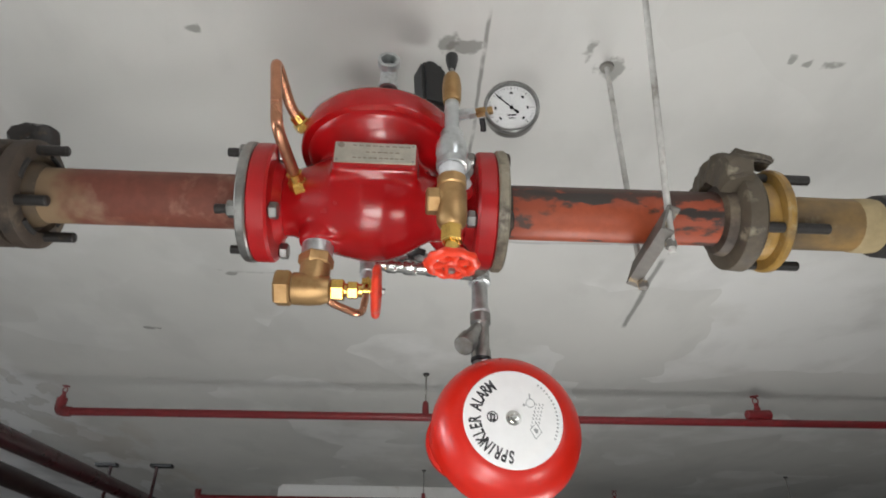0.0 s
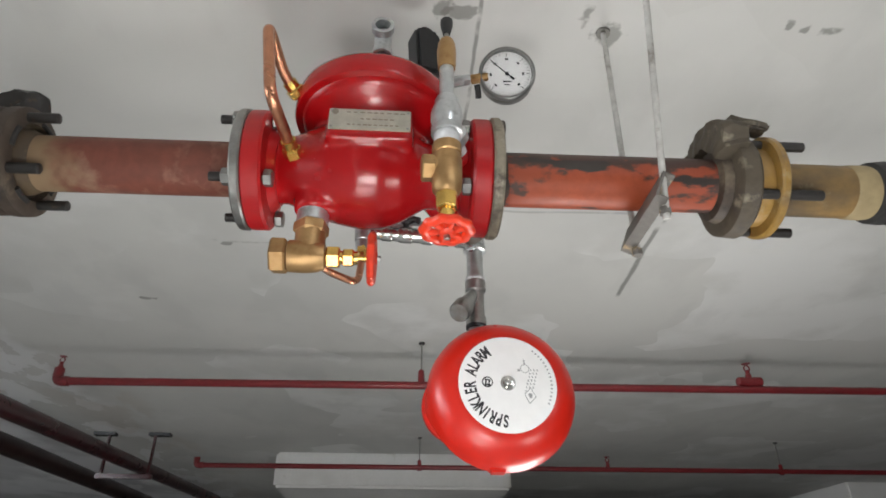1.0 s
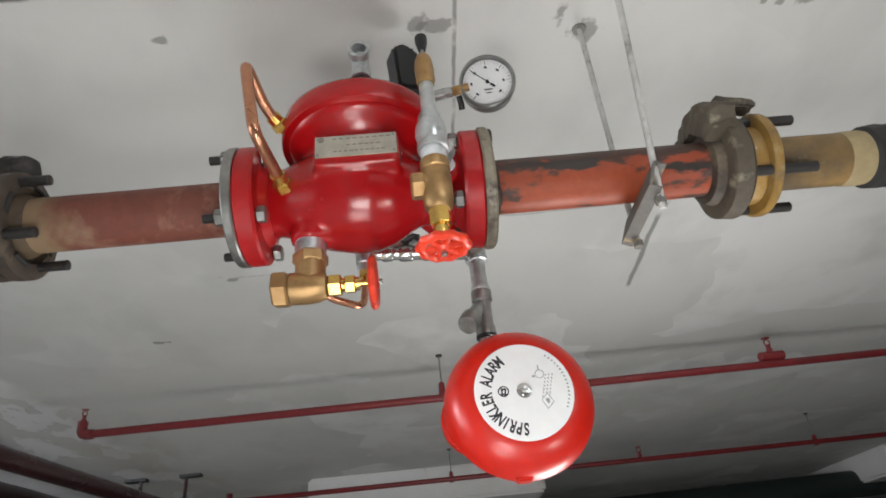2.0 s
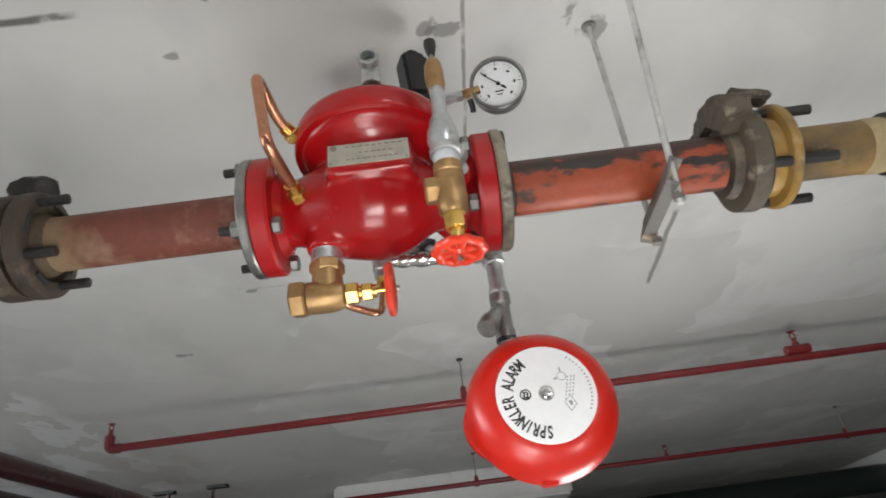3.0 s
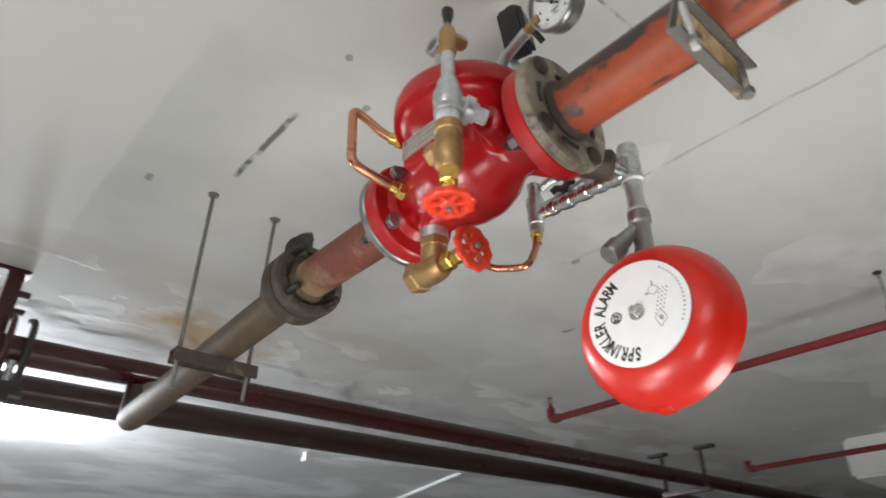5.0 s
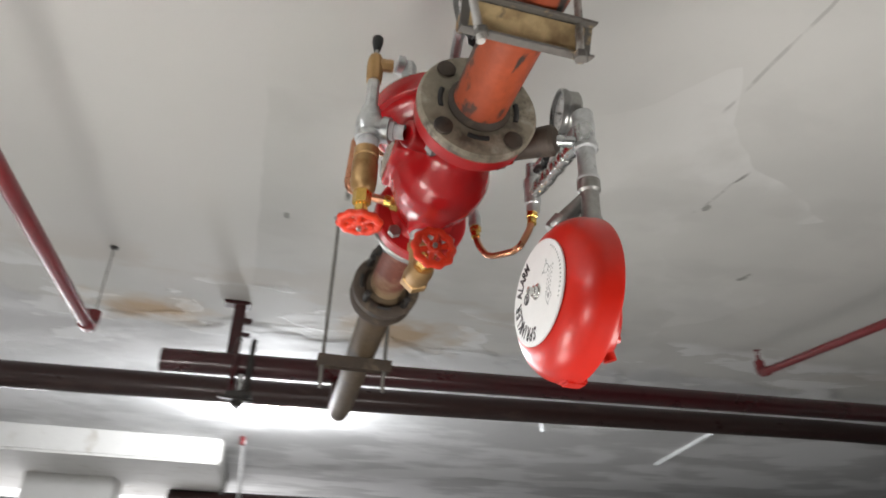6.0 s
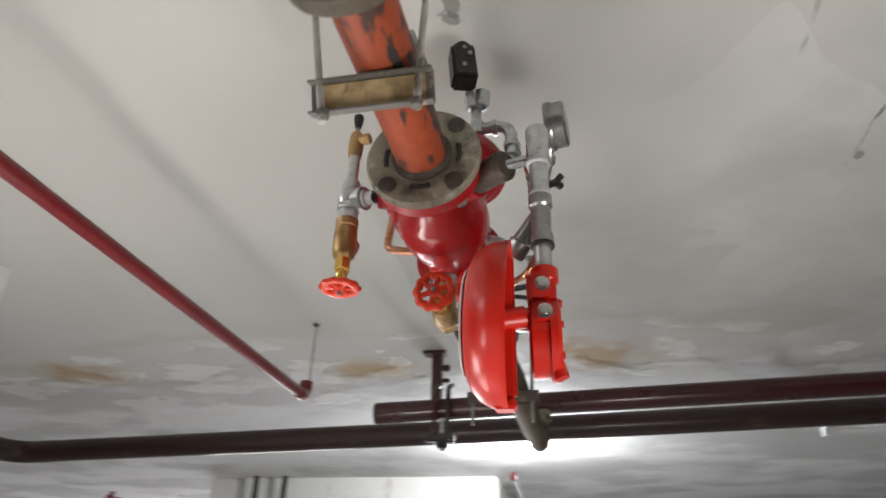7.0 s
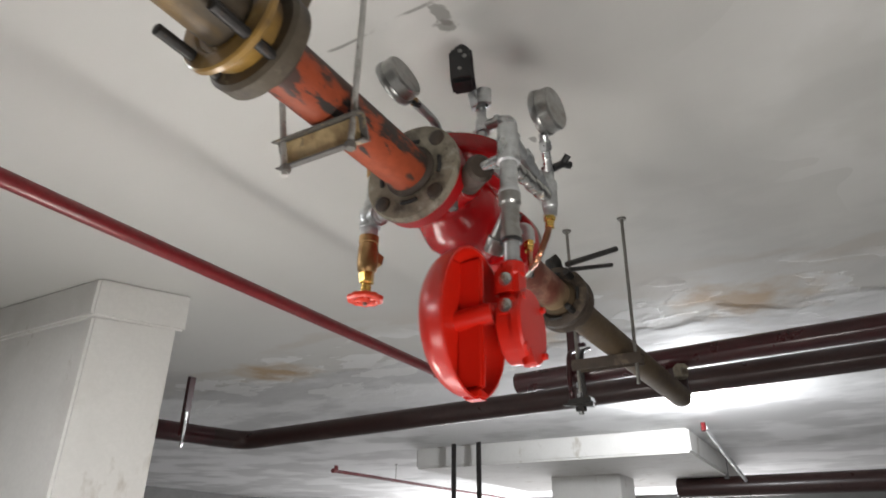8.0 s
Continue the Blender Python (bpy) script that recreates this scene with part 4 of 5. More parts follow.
# ---- trim of the valve ----
def handwheel(parent, at, ax, radius, material):
    """Scalloped cast wheel with a hub and six spokes."""
    at, m = Vector(at), Matrix.Translation(at) @ spun(ax)
    bm = bm_()
    seg, sub = 64, 10
    rings = []
    for i in range(seg):
        a = 2 * math.pi * i / seg
        rr = radius * (0.82 + 0.045 * math.cos(10 * a))
        th = radius * 0.20
        rings.append([bm.verts.new(m @ Vector(((rr + th * math.cos(b)) * math.cos(a), (rr + th * math.cos(b)) * math.sin(a), th * 0.85 * math.sin(b)))) for b in (2 * math.pi * j / sub for j in range(sub))])
    for i in range(seg):
        a, b = rings[i], rings[(i + 1) % seg]
        for j in range(sub):
            bm.faces.new((a[j], a[(j + 1) % sub], b[(j + 1) % sub], b[j]))
    w = part("handwheel", bm, material, parent)
    part("hub", lathe(bm_(), [(-0.008, 0), (-0.008, radius * 0.28), (0.004, radius * 0.34), (0.008, radius * 0.24), (0.008, 0)], at, ax, 20), material, w)
    for k in range(6):
        a = 2 * math.pi * k / 6 + 0.3
        p0, p1 = (m @ Vector((radius * f * math.cos(a), radius * f * math.sin(a), 0)) for f in (0.2, 0.82))
        part("spoke", tube(bm_(), [p0, p0.lerp(p1, 0.5), p1], radius * 0.14, 8), material, w)
    part("wheel_nut", hexa(bm_(), m @ Vector((0, 0, 0.006)), m @ Vector((0, 0, 0.013)), radius * 0.13), steel, w)
    return w


SX, SY = 0.130, -0.156


def up(z):
    return (SX, SY, z)


s = thing("test_valve", (SX, SY, 2.08), "bronze angle valve on galvanised tee with red handwheel", "valve", "angle valves")
handwheel(s, up(2.093), (0, 0, -1), 0.0345, wheel_red)
part("stem", rod(bm_(), up(2.090), up(2.112), 0.005), brass, s)
bn = lathe(bm_(), [(0, 0), (0, 0.010), (0.012, 0.0105), (0.013, 0.0085), (0.018, 0.0085)], up(2.106), seg=20)
hexa(bn, up(2.124), up(2.148), 0.0145)
part("bonnet", bn, brass, s, "polished yellow brass bonnet")
br = lathe(bm_(), [(0, 0), (0, 0.014), (0.006, 0.019), (0.02, 0.0205), (0.052, 0.0205), (0.062, 0.018), (0.064, 0.020), (0.078, 0.020), (0.078, 0)], up(2.147), seg=32)
hexa(br, (SX - 0.034, SY - 0.002, 2.186), (SX - 0.016, SY - 0.001, 2.187), 0.0185)
rod(br, (SX - 0.018, SY, 2.187), (SX, SY, 2.187), 0.0165)
part("body", br, bronze, s)
part("thread_tape", lathe(bm_(), [(0, 0.0165), (0.002, 0.0178), (0.018, 0.0178), (0.02, 0.0165)], up(2.225), seg=24), tape, s)
te = lathe(bm_(), [(0, 0.018), (0.001, 0.0215), (0.010, 0.0215), (0.013, 0.0195), (0.026, 0.0225), (0.04, 0.0215), (0.054, 0.0165), (0.060, 0.0165), (0.064, 0.0150), (0.0665, 0.0125)], up(2.244), seg=28)
lathe(te, [(0, 0.017), (0.022, 0.017), (0.024, 0.0215), (0.036, 0.0215), (0.036, 0.016)], (SX, SY, 2.268), (0.020, 0.052, -0.010), 24)
part("tee", te, galv, s, "galvanised reducing tee")
part("branch_tape", lathe(bm_(), [(0.036, 0.0140), (0.037, 0.0158), (0.043, 0.0158), (0.044, 0.0120), (0.060, 0.012)], (SX, SY, 2.268), (0.020, 0.052, -0.010), 24), tape, s)
part("nipple", lathe(bm_(), [(0, 0.0105), (0.062, 0.0105), (0.062, 0)], up(2.308), seg=20), galv, s)
bc = lathe(bm_(), [(0, 0.009), (0, 0.0125), (0.008, 0.0135), (0.03, 0.0145), (0.048, 0.013), (0.056, 0.010), (0.060, 0)], up(2.366), seg=20)
hexa(bc, (SX + 0.004, SY + 0.008, 2.402), (SX + 0.006, SY + 0.030, 2.403), 0.011)
part("cock", bc, bronze, s, "bronze test cock")
part("cock_stem", rod(bm_(), up(2.42), up(2.442), 0.0035), steel, s)
part("grip", lathe(bm_(), [(0, 0), (0, 0.0055), (0.006, 0.007), (0.018, 0.0095), (0.028, 0.0095), (0.032, 0.006), (0.033, 0)], up(2.436), seg=18), black, s)

DX, DY, DZ = -0.062, -0.015, 2.124
d = thing("drain_valve", (DX, DY, 2.09), "bronze drain angle valve with red handwheel under the valve", "valve", "angle valves")
part("union", lathe(bm_(), [(0, 0.021), (0.001, 0.024), (0.018, 0.024), (0.02, 0.0215)], (DX, DY, 2.178), seg=12), galv, d)
part("thread_tape", lathe(bm_(), [(0, 0.0215), (0.001, 0.0235), (0.006, 0.0235), (0.007, 0.021)], (DX, DY, 2.196), seg=24), tape, d)
db = bm_()
hexa(db, (DX, DY, 2.160), (DX, DY, 2.180), 0.0265)
rod(db, (DX, DY, 2.125), (DX, DY, 2.165), 0.0225, None, 28)
lathe(db, [(-0.052, 0), (-0.052, 0.018), (-0.03, 0.019), (-0.028, 0.0235), (-0.005, 0.0245), (0.012, 0.023), (0.024, 0.019), (0.027, 0)], (DX, DY, DZ), (1, 0, 0), 32)
hexa(db, (DX - 0.054, DY, DZ), (DX - 0.030, DY, DZ), 0.0275)
part("body", db, bronze, d)
bo = bm_()
hexa(bo, (DX + 0.026, DY, DZ), (DX + 0.046, DY, DZ), 0.0165)
hexa(bo, (DX + 0.050, DY, DZ), (DX + 0.066, DY, DZ), 0.0135)
rod(bo, (DX + 0.02, DY, DZ), (DX + 0.072, DY, DZ), 0.010)
part("bonnet", bo, brass, d, "polished yellow brass bonnet")
part("stem", rod(bm_(), (DX + 0.06, DY, DZ), (DX + 0.10, DY, DZ), 0.0045), brass, d)
handwheel(d, (DX + 0.092, DY, DZ), (1, 0, 0), 0.0385, wheel_red)


def copper_line(pts, r, ends, label):
    t = thing("copper_tube", pts[0], label, "tube", "copper tubes")
    part("pipe", tube(bm_(), rounded(pts, 0.022, 8), r, 18), copper, t)
    for (a, b) in ends:
        a, b = Vector(a), Vector(b)
        f = hexa(bm_(), a, a.lerp(b, 0.55), r * 1.75)
        rod(f, a.lerp(b, 0.55), b, r * 1.35)
        part("fitting", f, brass, t, "brass compression fitting")
    return t


copper_line([(-0.095, -0.060, 2.274), (-0.105, -0.115, 2.287), (-0.116, -0.158, 2.302), (-0.138, -0.150, 2.446), (-0.118, -0.088, 2.402), (-0.096, -0.058, 2.387)], 0.0086,
            [((-0.093, -0.056, 2.272), (-0.099, -0.085, 2.280)), ((-0.097, -0.059, 2.388), (-0.112, -0.080, 2.398))], "bent copper bypass tube with brass end fittings")
copper_line([(0.000, 0.182, 2.250), (0.000, 0.178, 2.215), (-0.002, 0.152, 2.163), (-0.058, 0.113, 2.169), (-0.088, 0.100, 2.215), (-0.094, 0.099, 2.262)], 0.0065,
            [((0.000, 0.182, 2.252), (0.000, 0.180, 2.222)), ((-0.092, 0.099, 2.252), (-0.088, 0.099, 2.225))], "bent copper drain tube under the trim pipework")

e = thing("pipe_elbow", (-0.1, 0.09, 2.27), "galvanised elbow screwed into the valve side", "pipe fitting", "galvanised fittings")
part("elbow", tube(bm_(), rounded([(-0.088, 0.050, 2.285), (-0.094, 0.098, 2.286), (-0.093, 0.099, 2.250)], 0.022, 8), 0.0125, 18), galv, e)
part("band", lathe(bm_(), [(0, 0.0125), (0.001, 0.0150), (0.009, 0.0150), (0.010, 0.0125)], (-0.091, 0.070, 2.285), (-0.1, 1, 0), 20), galv, e)
part("nipple", rod(bm_(), (-0.086, 0.04, 2.285), (-0.090, 0.07, 2.285), 0.0085), chrome, e)

# eye elbow on the cover
e = thing("pipe_elbow", (0.03, -0.085, 2.41), "open galvanised elbow standing on the valve cover", "pipe fitting", "galvanised fittings")
part("nipple", lathe(bm_(), [(0, 0.015), (0.010, 0.015), (0.010, 0.011), (0.06, 0.011)], (0.030, -0.076, 2.415), seg=20), galv, e)
el = lathe(bm_(), [(0, 0.012), (0.001, 0.0165), (0.012, 0.0165), (0.014, 0.014), (0.045, 0.0145), (0.055, 0.010), (0.058, 0)], (0.030, -0.078, 2.463), seg=24)
lathe(el, [(0, 0.012), (0.012, 0.0135), (0.014, 0.0185), (0.026, 0.0185), (0.027, 0.0175), (0.0268, 0.0125), (0.004, 0.0120), (0.003, 0)], (0.030, -0.076, 2.508), (0, -1, 0.05), 24)
part("elbow", el, galv, e)
part("plug", lathe(bm_(), [(0.006, 0.0122), (0.0065, 0.004), (0.012, 0)], (0.030, -0.078, 2.509), (0, -1, 0.05), 18), dark_steel, e)
part("screw", hexa(bm_(), (0.055, -0.075, 2.42), (0.055, -0.075, 2.437), 0.006), chrome, e)


def gauge(c, ax, radius, label, dial_turn):
    """A dial gauge with case, bezel, dial plate, ticks, needle and glass, facing ax."""
    c, ax = Vector(c), Vector(ax).normalized()
    g = thing("pressure_gauge", c, label, "gauge", "pressure gauges")
    R = radius
    side = Vector((0, 0, 1)).cross(ax).normalized()
    upv = ax.cross(side)
    part("case", lathe(bm_(), [(-0.030, 0), (-0.030, R * 0.86), (-0.026, R * 0.93), (-0.004, R * 0.94), (0.0, R * 0.93)], c, ax, 48), steel, g)
    part("bezel", lathe(bm_(), [(-0.004, R * 0.86), (-0.006, R * 0.97), (-0.003, R), (0.004, R), (0.008, R * 0.97), (0.008, R * 0.90), (0.003, R * 0.865), (-0.004, R * 0.86)], c, ax, 48), bezel_steel, g)
    dial = part("dial", lathe(bm_(), [(-0.003, 0), (-0.003, R * 0.885), (-0.001, R * 0.885), (-0.001, 0)], c, ax, 48), white_card, g)
    tk = bm_()
    for k in range(31):
        a = radians(225 - 9 * k + dial_turn)
        big = k % 5 == 0
        dirv = side * math.cos(a) + upv * math.sin(a)
        m = Matrix((dirv, ax.cross(dirv), ax)).transposed().to_4x4()
        box(tk, c + dirv * R * (0.74 if big else 0.77), (R * (0.13 if big else 0.07), R * (0.022 if big else 0.012), 0.0004), m)
        if big:
            box(tk, c + dirv * R * 0.57, (R * 0.07, R * 0.11, 0.0004), m)
    box(tk, c - upv * R * 0.28, (R * 0.30, R * 0.05, 0.0004), Matrix((side, upv, ax)).transposed().to_4x4())
    box(tk, c - upv * R * 0.40, (R * 0.20, R * 0.035, 0.0004), Matrix((side, upv, ax)).transposed().to_4x4())
    part("ticks", tk, ink, dial)
    nd = bm_()
    a = radians(138)
    dirv = side * math.cos(a) + upv * math.sin(a)
    m = Matrix((dirv, ax.cross(dirv), ax)).transposed().to_4x4()
    box(nd, c + dirv * R * 0.26 + ax * 0.002, (R * 0.9, R * 0.030, 0.0008), m)
    box(nd, c - dirv * R * 0.24 + ax * 0.002, (R * 0.18, R * 0.09, 0.0008), m)
    lathe(nd, [(0.001, 0.0), (0.001, R * 0.07), (0.004, R * 0.06), (0.004, 0)], c, ax, 16)
    part("needle", nd, ink, dial)
    gl = part("glass", lathe(bm_(), [(0.0055, 0), (0.0055, R * 0.89), (0.0065, R * 0.89), (0.0065, 0)], c, ax, 40), lens, g)
    gl.visible_shadow = False
    return g


G1 = (0.243, -0.030, 2.484)
g = gauge(G1, (-0.10, -0.96, -0.30), 0.049, "round pressure gauge with white dial and steel bezel", 0)
gs = bm_()
hexa(gs, (0.199, -0.024, 2.478), (0.182, -0.021, 2.476), 0.0095)
rod(gs, (0.210, -0.026, 2.480), (0.150, -0.018, 2.472), 0.0068)
part("stem", gs, bronze, g)
gn = bm_()
hexa(gn, (0.180, -0.021, 2.476), (0.168, -0.020, 2.474), 0.0105)
tube(gn, rounded([(0.17, -0.020, 2.475), (0.110, -0.012, 2.466), (0.098, -0.010, 2.42)], 0.03, 8), 0.0095, 16)
part("siphon", gn, galv, g)
lv = bm_()
tube(lv, [(0.192, -0.018, 2.468), (0.195, -0.010, 2.458), (0.196, -0.002, 2.452)], 0.0055, 8)
part("cock_handle", lv, black, g)

G2 = (0.083, 0.212, 2.428)
g = gauge(G2, (-0.12, -0.99, -0.02), 0.047, "round steel pressure gauge behind the valve", 10)
gs = bm_()
tube(gs, rounded([(0.075, 0.208, 2.385), (0.055, 0.203, 2.365), (0.012, 0.19, 2.345)], 0.02), 0.009, 14)
hexa(gs, (0.066, 0.206, 2.375), (0.052, 0.202, 2.363), 0.0125)
part("stem", gs, galv, g)

# pressure switch
w = thing("pressure_switch", (0.07, 0.05, 2.42), "black boxed pressure switch on a galvanised riser", "switch")
sw = bm_()
box(sw, (0.101, 0.044, 2.590), (0.046, 0.050, 0.098), pose(0, 0, 0, 4, -6, 20), 0.006)
part("case", sw, black, w)
part("conduit_gland", lathe(bm_(), [(0, 0.018), (0.010, 0.018), (0.014, 0.012), (0.02, 0.010), (0.02, 0)], (0.101, 0.042, 2.637), (0, 0, 1), 16), black, w)
lid = part("lid", box(bm_(), (0.124, 0.053, 2.590), (0.004, 0.040, 0.086), pose(0, 0, 0, 4, -6, 20), 0.001), black, w)
for z, dy in ((2.624, 0.0), (2.604, 0.012), (2.572, 0.002)):
    part("screw", lathe(bm_(), [(0, 0.005), (0.002, 0.0045), (0.003, 0)], (0.1265 - (z - 2.598) * 0.1, 0.051 + dy, z), (0.93, 0.34, 0), 12), steel, lid)
rs = bm_()
rod(rs, (0.052, 0.066, 2.41), (0.056, 0.064, 2.545), 0.0105)
lathe(rs, [(0, 0.0105), (0.001, 0.0155), (0.03, 0.0155), (0.031, 0.0105)], (0.052, 0.066, 2.45), seg=20)
hexa(rs, (0.062, 0.062, 2.510), (0.070, 0.058, 2.545), 0.018)
lathe(rs, [(0, 0.0105), (0.001, 0.0165), (0.035, 0.0165), (0.036, 0.0105)], (0.066, 0.076, 2.51), (0.1, 0.1, 1), seg=20)
part("riser", rs, galv, w)
eb = tube(bm_(), rounded([(0.052, 0.070, 2.465), (0.056, 0.134, 2.463), (0.062, 0.137, 2.37), (0.07, 0.10, 2.33)], 0.03, 8), 0.0125, 18)
for at, ax in (((0.054, 0.098, 2.464), (0, 1, 0)), ((0.059, 0.136, 2.415), (0, 0, -1)), ((0.061, 0.137, 2.392), (0, 0, -1))):
    lathe(eb, [(0, 0.0125), (0.001, 0.0165), (0.009, 0.0165), (0.010, 0.0125)], at, ax, 20)
part("elbow_branch", eb, galv, w)

# trim behind the valve
VPX, VPY = 0.205, 0.189
t = thing("trim_pipework", (0.15, 0.13, 2.26), "galvanised trim pipework between valve and alarm riser", "pipework")
part("body_stub", lathe(bm_(), [(0, 0.024), (0.055, 0.0245), (0.080, 0.026), (0.086, 0.026), (0.092, 0.020), (0.093, 0)], (0.142, 0.072, 2.274), (0.06, 0.062, -0.013), 28), brown_iron, t, "dark iron stub pipe")
part("link_nipple", rod(bm_(), (0.198, 0.135, 2.263), (0.200, 0.172, 2.268), 0.0095), galv, t)
ch = bm_()
A, B = Vector((0.205, 0.178, 2.268)), Vector((0.002, 0.183, 2.285))
rod(ch, A, B, 0.0085, None, 16)
for f, r, w2 in ((0.10, 0.0150, 0.016), (0.19, 0.0125, 0.010), (0.27, 0.0145, 0.008), (0.34, 0.0120, 0.012), (0.43, 0.0150, 0.010), (0.52, 0.0130, 0.018), (0.63, 0.0155, 0.012), (0.72, 0.0125, 0.010), (0.80, 0.0150, 0.010), (0.88, 0.0125, 0.012)):
    q = A.lerp(B, f)
    dv = (B - A).normalized()
    lathe(ch, [(-w2, 0.008), (-w2, r * 0.93), (-w2 * 0.7, r), (w2 * 0.7, r), (w2, r * 0.93), (w2, 0.008)], q, dv, 18)
part("ball_valve_run", ch, chrome, t, "plated run of unions and ball valve")
bf = bm_()
for sg in (-1, 1):
    tube(bf, [(0.078, 0.173, 2.301), (0.078 + sg * 0.014, 0.170, 2.307), (0.078 + sg * 0.024, 0.168, 2.302)], 0.0065, 10)
rod(bf, (0.078, 0.176, 2.285), (0.078, 0.173, 2.303), 0.006)
part("butterfly_handle", bf, black, t)
vs = bm_()
lathe(vs, [(0, 0), (0, 0.011), (0.006, 0.0135), (0.018, 0.0135), (0.02, 0.0155), (0.055, 0.0165), (0.058, 0.0175), (0.075, 0.0175), (0.077, 0.0125), (0.11, 0.0125), (0.112, 0)], (0.0, 0.184, 2.245), seg=20)
part("end_tee", vs, galv, t)
b2 = bm_()
tube(b2, [(0.0, 0.195, 2.352), (-0.014, 0.212, 2.366), (-0.03, 0.222, 2.368)], 0.008, 10)
tube(b2, [(-0.014, 0.212, 2.366), (-0.010, 0.226, 2.380)], 0.007, 10)
part("lever_handle", b2, black, t)
dg = bm_()
tube(dg, [(0.20, 0.190, 2.316), (0.11, 0.19, 2.304), (0.01, 0.186, 2.292)], 0.0095, 14)
hexa(dg, (0.14, 0.19, 2.308), (0.115, 0.19, 2.305), 0.0145)
hexa(dg, (0.075, 0.188, 2.300), (0.055, 0.188, 2.297), 0.0135)
part("bypass_run", dg, galv, t)

t = thing("alarm_riser", (VPX, VPY, 2.05), "galvanised riser pipe with strainer above the gong", "pipework")
rz = lathe(bm_(), [(0.332, 0), (0.332, 0.009), (0.327, 0.0095), (0.326, 0.0165), (0.321, 0.0185), (0.262, 0.0185), (0.260, 0.0205), (0.252, 0.0205), (0.250, 0.0150), (0.200, 0.0150), (0.199, 0.0170), (0.190, 0.0170)], (VPX, VPY, 2.0), seg=28)
part("upper_pipe", rz, galv, t)
for z in (2.250, 2.190):
    part("thread_tape", lathe(bm_(), [(0, 0.0160), (0.001, 0.0185), (0.005, 0.0185), (0.006, 0.0160)], (VPX, VPY, z), seg=24), tape, t)
stn = lathe(bm_(), [(0.192, 0.0130), (0.190, 0.0185), (0.172, 0.0185), (0.168, 0.0150), (0.125, 0.0150), (0.120, 0.0175), (0.102, 0.0175), (0.100, 0.0130)], (VPX, VPY, 2.0), seg=28)
SB, SE = Vector((VPX - 0.004, VPY - 0.004, 2.165)), Vector((0.170, 0.140, 2.108))
sl = (SE - SB).length
lathe(stn, [(0, 0.010), (sl - 0.028, 0.0145), (sl - 0.026, 0.0180), (sl - 0.004, 0.0180), (sl, 0.016), (sl, 0.0)], SB, SE - SB, 24)
part("strainer", stn, steel, t, "plated steel strainer with slanting leg")
part("joint_band", lathe(bm_(), [(0, 0.0150), (0.001, 0.0182), (0.006, 0.0182), (0.007, 0.0150)], (VPX, VPY, 2.100), seg=24), black, t)
part("lower_pipe", rod(bm_(), (VPX, VPY, 2.03), (VPX, VPY, 2.105), 0.0125, None, 24), galv, t)

# ---- alarm gong ----
GC = Vector((0.237, 0.0845, 1.9705))
GA = Vector((0.05, -1.0, 0.05)).normalized()
R = 0.1152
b = thing("alarm_gong", GC + Vector((0, 0.08, -0.11)), "red enamelled water motor alarm gong with white plate", "alarm bell")
prof = [(0.004, 0), (0.004, 0.030), (0.002, 0.070), (-0.001, 0.082), (-0.007, 0.094), (-0.016, 0.104), (-0.027, 0.111), (-0.035, 0.1140), (-0.047, R), (-0.051, R * 1.012), (-0.056, R * 1.010), (-0.056, R * 0.978), (-0.047, R * 0.97),
        (-0.027, 0.1075), (-0.016, 0.1005), (-0.008, 0.091), (-0.003, 0.078), (0.0, 0.05), (0.0, 0)]
gong = part("gong", lathe(bm_(), prof, GC, GA, 72), gong_red, b)
plate = part("face_plate", lathe(bm_(), [(0.003, 0), (0.003, 0.0745), (0.0052, 0.0745), (0.0058, 0.073), (0.0062, 0)], GC, GA, 64), white_card, b, "round white enamel face plate")
sd = GA.cross(Vector((0, 0, 1))).normalized() * -1
sd = sd if sd.x > 0 else -sd
uv = sd.cross(GA) if sd.cross(GA).z > 0 else GA.cross(sd)
FACE = Matrix.Translation(GC + GA * 0.0058) @ Matrix((sd, uv, GA)).transposed().to_4x4()


def letter_mesh(ch, size):
    cu = bpy.data.curves.new("letter", "FONT")
    cu.body, cu.size, cu.extrude, cu.align_x = ch, size, 0.0004, "CENTER"
    cu.offset = size * 0.030
    ob = new("letter", cu)
    bpy.context.view_layer.update()
    me = bpy.data.meshes.new_from_object(ob.evaluated_get(bpy.context.evaluated_depsgraph_get()))
    bpy.data.objects.remove(ob)
    return me


lt = bm_()
TEXT = "SPRINKLER ALARM"
for k, chv in enumerate(TEXT):
    if chv == " ":
        continue
    a = radians(264 - (264 - 124) * k / (len(TEXT) - 1))
    me = letter_mesh(chv, 0.0250)
    me.transform(FACE @ Matrix.Translation((0.0492 * math.cos(a), 0.0492 * math.sin(a), 0)) @ Matrix.Rotation(a - math.pi / 2, 4, "Z") @ Matrix.Diagonal((0.62, 1, 1, 1)))
    lt.from_mesh(me)
    bpy.data.meshes.remove(me)
part("lettering", lt, ink, plate, "black printed words SPRINKLER ALARM")
mk = bm_()


def on_face(bm, x, y, w, h, turn=0.0):
    box(bm, (0, 0, 0), (w, h, 0.0006), None)
    vs = list(bm.verts)[-8:]
    bmesh.ops.transform(bm, matrix=FACE @ Matrix.Translation((x, y, 0)) @ Matrix.Rotation(radians(turn), 4, "Z"), verts=vs)


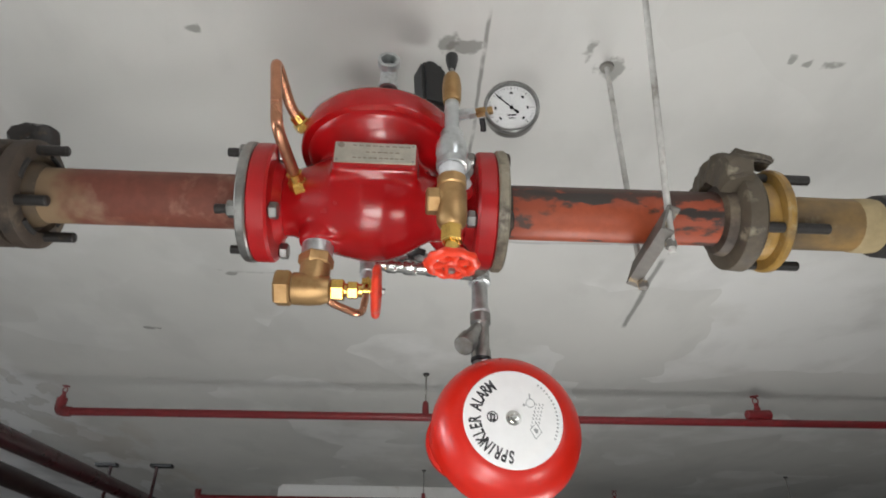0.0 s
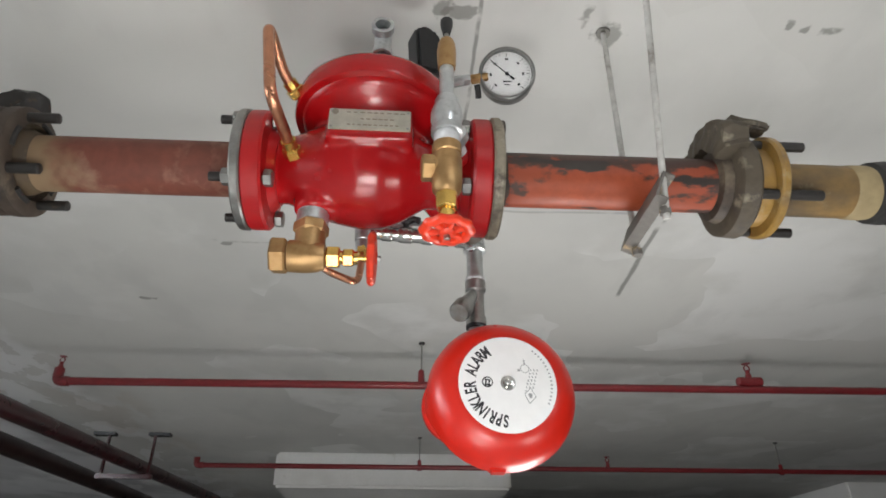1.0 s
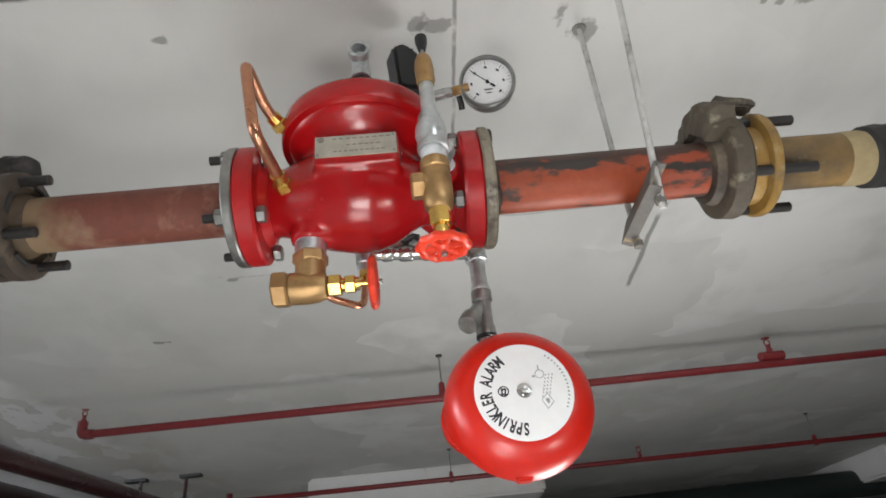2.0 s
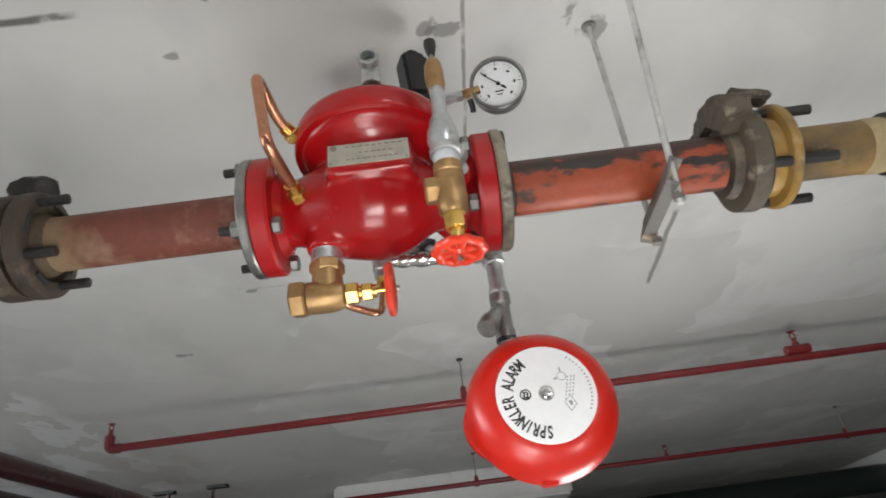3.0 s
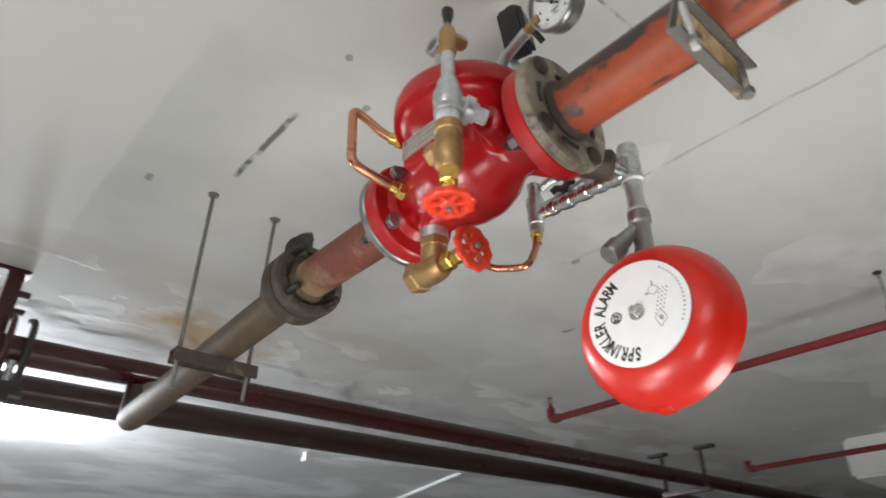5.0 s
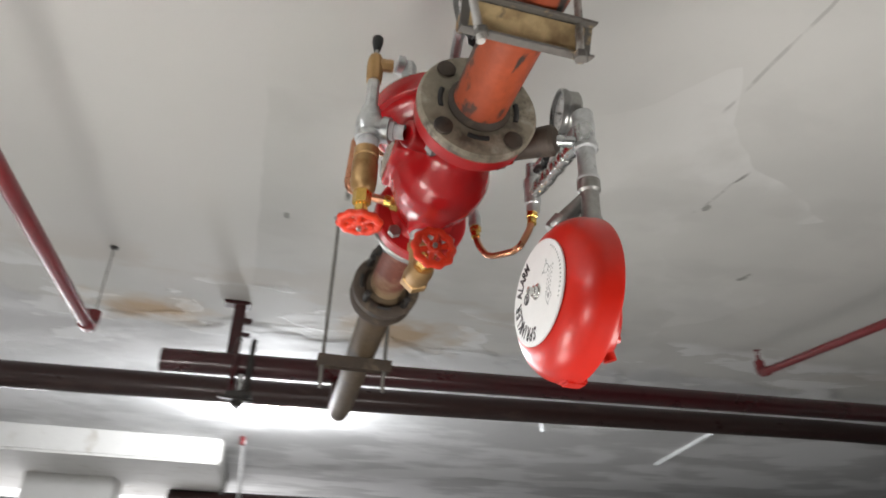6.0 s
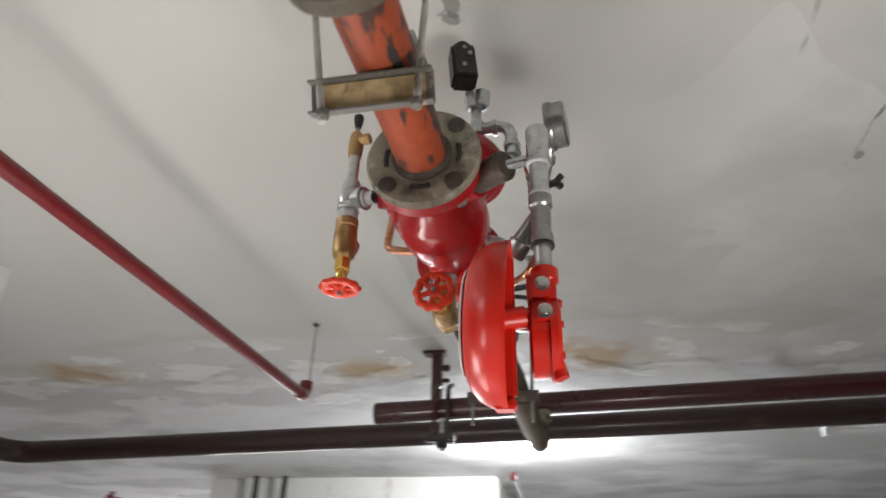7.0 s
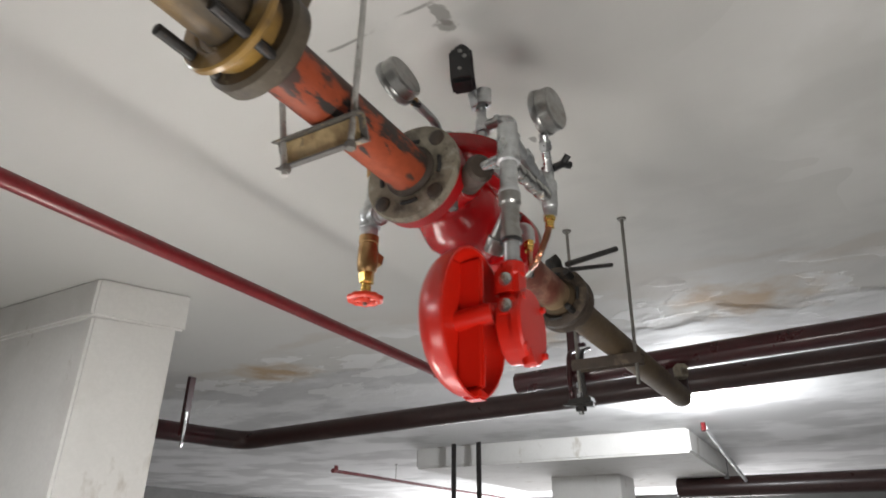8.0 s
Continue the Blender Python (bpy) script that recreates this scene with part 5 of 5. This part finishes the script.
for x, y, wd, ht in ((-0.0335, 0.000, 0.0026, 0.011), (-0.0285, 0.000, 0.0026, 0.011), (-0.031, 0.0045, 0.008, 0.0024), (-0.0305, -0.0035, 0.009, 0.0026)):
    on_face(mk, x, y, wd, ht, -8)
ring(mk, FACE @ Vector((-0.031, 0.001, 0)), GA, 0.0075, 0.0011, 24, 6)
part("maker_mark", mk, ink, plate, "small black maker's mark")
sp = bm_()
for k in range(16):
    a = radians(52 - 78 * k / 15)
    on_face(sp, 0.0665 * math.cos(a), 0.0665 * math.sin(a), 0.0022, 0.0030, math.degrees(a) - 90)
for i, (x, n) in enumerate(((0.046, 8), (0.041, 6), (0.036, 7))):
    for k in range(n):
        on_face(sp, x - 0.0016 * k, 0.022 - 0.0055 * k, 0.0016, 0.0034, 20)
on_face(sp, 0.0325, -0.018, 0.0075, 0.0042, -65)
on_face(sp, 0.0175, 0.021, 0.004, 0.0035, 0)
on_face(sp, 0.0265, 0.034, 0.002, 0.009, 0)
part("small_print", sp, grey_ink, plate, "fine grey print bars")
em = bm_()
EC = FACE @ Vector((0.027, 0.024, 0))
part("round_mark", ring(bm_(), EC, GA, 0.0065, 0.0007, 24, 6), grey_ink, plate)
for a0, a1 in (((0.024, -0.016), (0.034, -0.006)), ((0.034, -0.006), (0.041, -0.020)), ((0.041, -0.020), (0.031, -0.030)), ((0.031, -0.030), (0.024, -0.016))):
    rod(em, FACE @ Vector((*a0, 0)), FACE @ Vector((*a1, 0)), 0.0006, None, 6)
part("diamond_mark", em, grey_ink, plate, "grey outlined diamond mark")
part("centre_bolt", lathe(bm_(), [(0.005, 0.0115), (0.007, 0.0115), (0.0075, 0.008), (0.012, 0.008), (0.0125, 0.0055), (0.019, 0.005), (0.020, 0)], GC, GA, 20), chrome, b)
part("back_plate", lathe(bm_(), [(-0.018, 0), (-0.018, 0.099), (-0.022, 0.099), (-0.022, 0)], GC, GA, 64), gong_red, b)
# back of the gong: rib, shaft and water motor
back = bm_()
box(back, GC + Vector((-0.012, 0.040, 0.0)), (0.012, 0.044, 0.210), None, 0.004)
rod(back, GC + Vector((0, 0.01, 0)), GC + Vector((-0.015, 0.075, 0.012)), 0.016, None, 20)
box(back, GC + Vector((-0.012, 0.046, -0.113)), (0.026, 0.030, 0.014), None, 0.003)
part("back_rib", back, gong_red, b, "red cast rib inside the gong")
mc = Vector((0.174, 0.183, 1.966))
mt = bm_()
lathe(mt, [(-0.020, 0), (-0.020, 0.050), (-0.016, 0.056), (0.008, 0.056), (0.009, 0.061), (0.020, 0.061), (0.024, 0.058), (0.024, 0)], mc, (-0.05, 1, 0), 40)
box(mt, (0.205, 0.184, 2.030), (0.044, 0.042, 0.055), None, 0.008)
rod(mt, (VPX, VPY, 2.040), (VPX, VPY, 2.064), 0.0205, None, 24, 0.003)
rod(mt, (0.215, 0.13, 1.985), (0.20, 0.185, 1.985), 0.017, None, 20)
box(mt, (0.222, 0.186, 1.985), (0.024, 0.030, 0.034), None, 0.005)
part("water_motor", mt, gong_red, b, "red cast water motor housing")
for at in ((0.226, 0.186, 2.030), (0.233, 0.188, 1.985)):
    part("plug", lathe(bm_(), [(0, 0.0115), (0.004, 0.0110), (0.005, 0.006), (0.0065, 0.006), (0.007, 0)], at, (1, 0.05, 0), 18), chrome, b)
for k in range(4):
    a = radians(45 + 90 * k)
    part("motor_screw", hexa(bm_(), mc + Vector((0.054 * math.cos(a), 0.018, 0.054 * math.sin(a))), mc + Vector((0.054 * math.cos(a), 0.029, 0.054 * math.sin(a))), 0.006), gong_red, b)
part("drain_spout", tube(bm_(), rounded([(0.192, 0.20, 1.925), (0.192, 0.206, 1.902)], 0.01), 0.010, 12), gong_red, b)
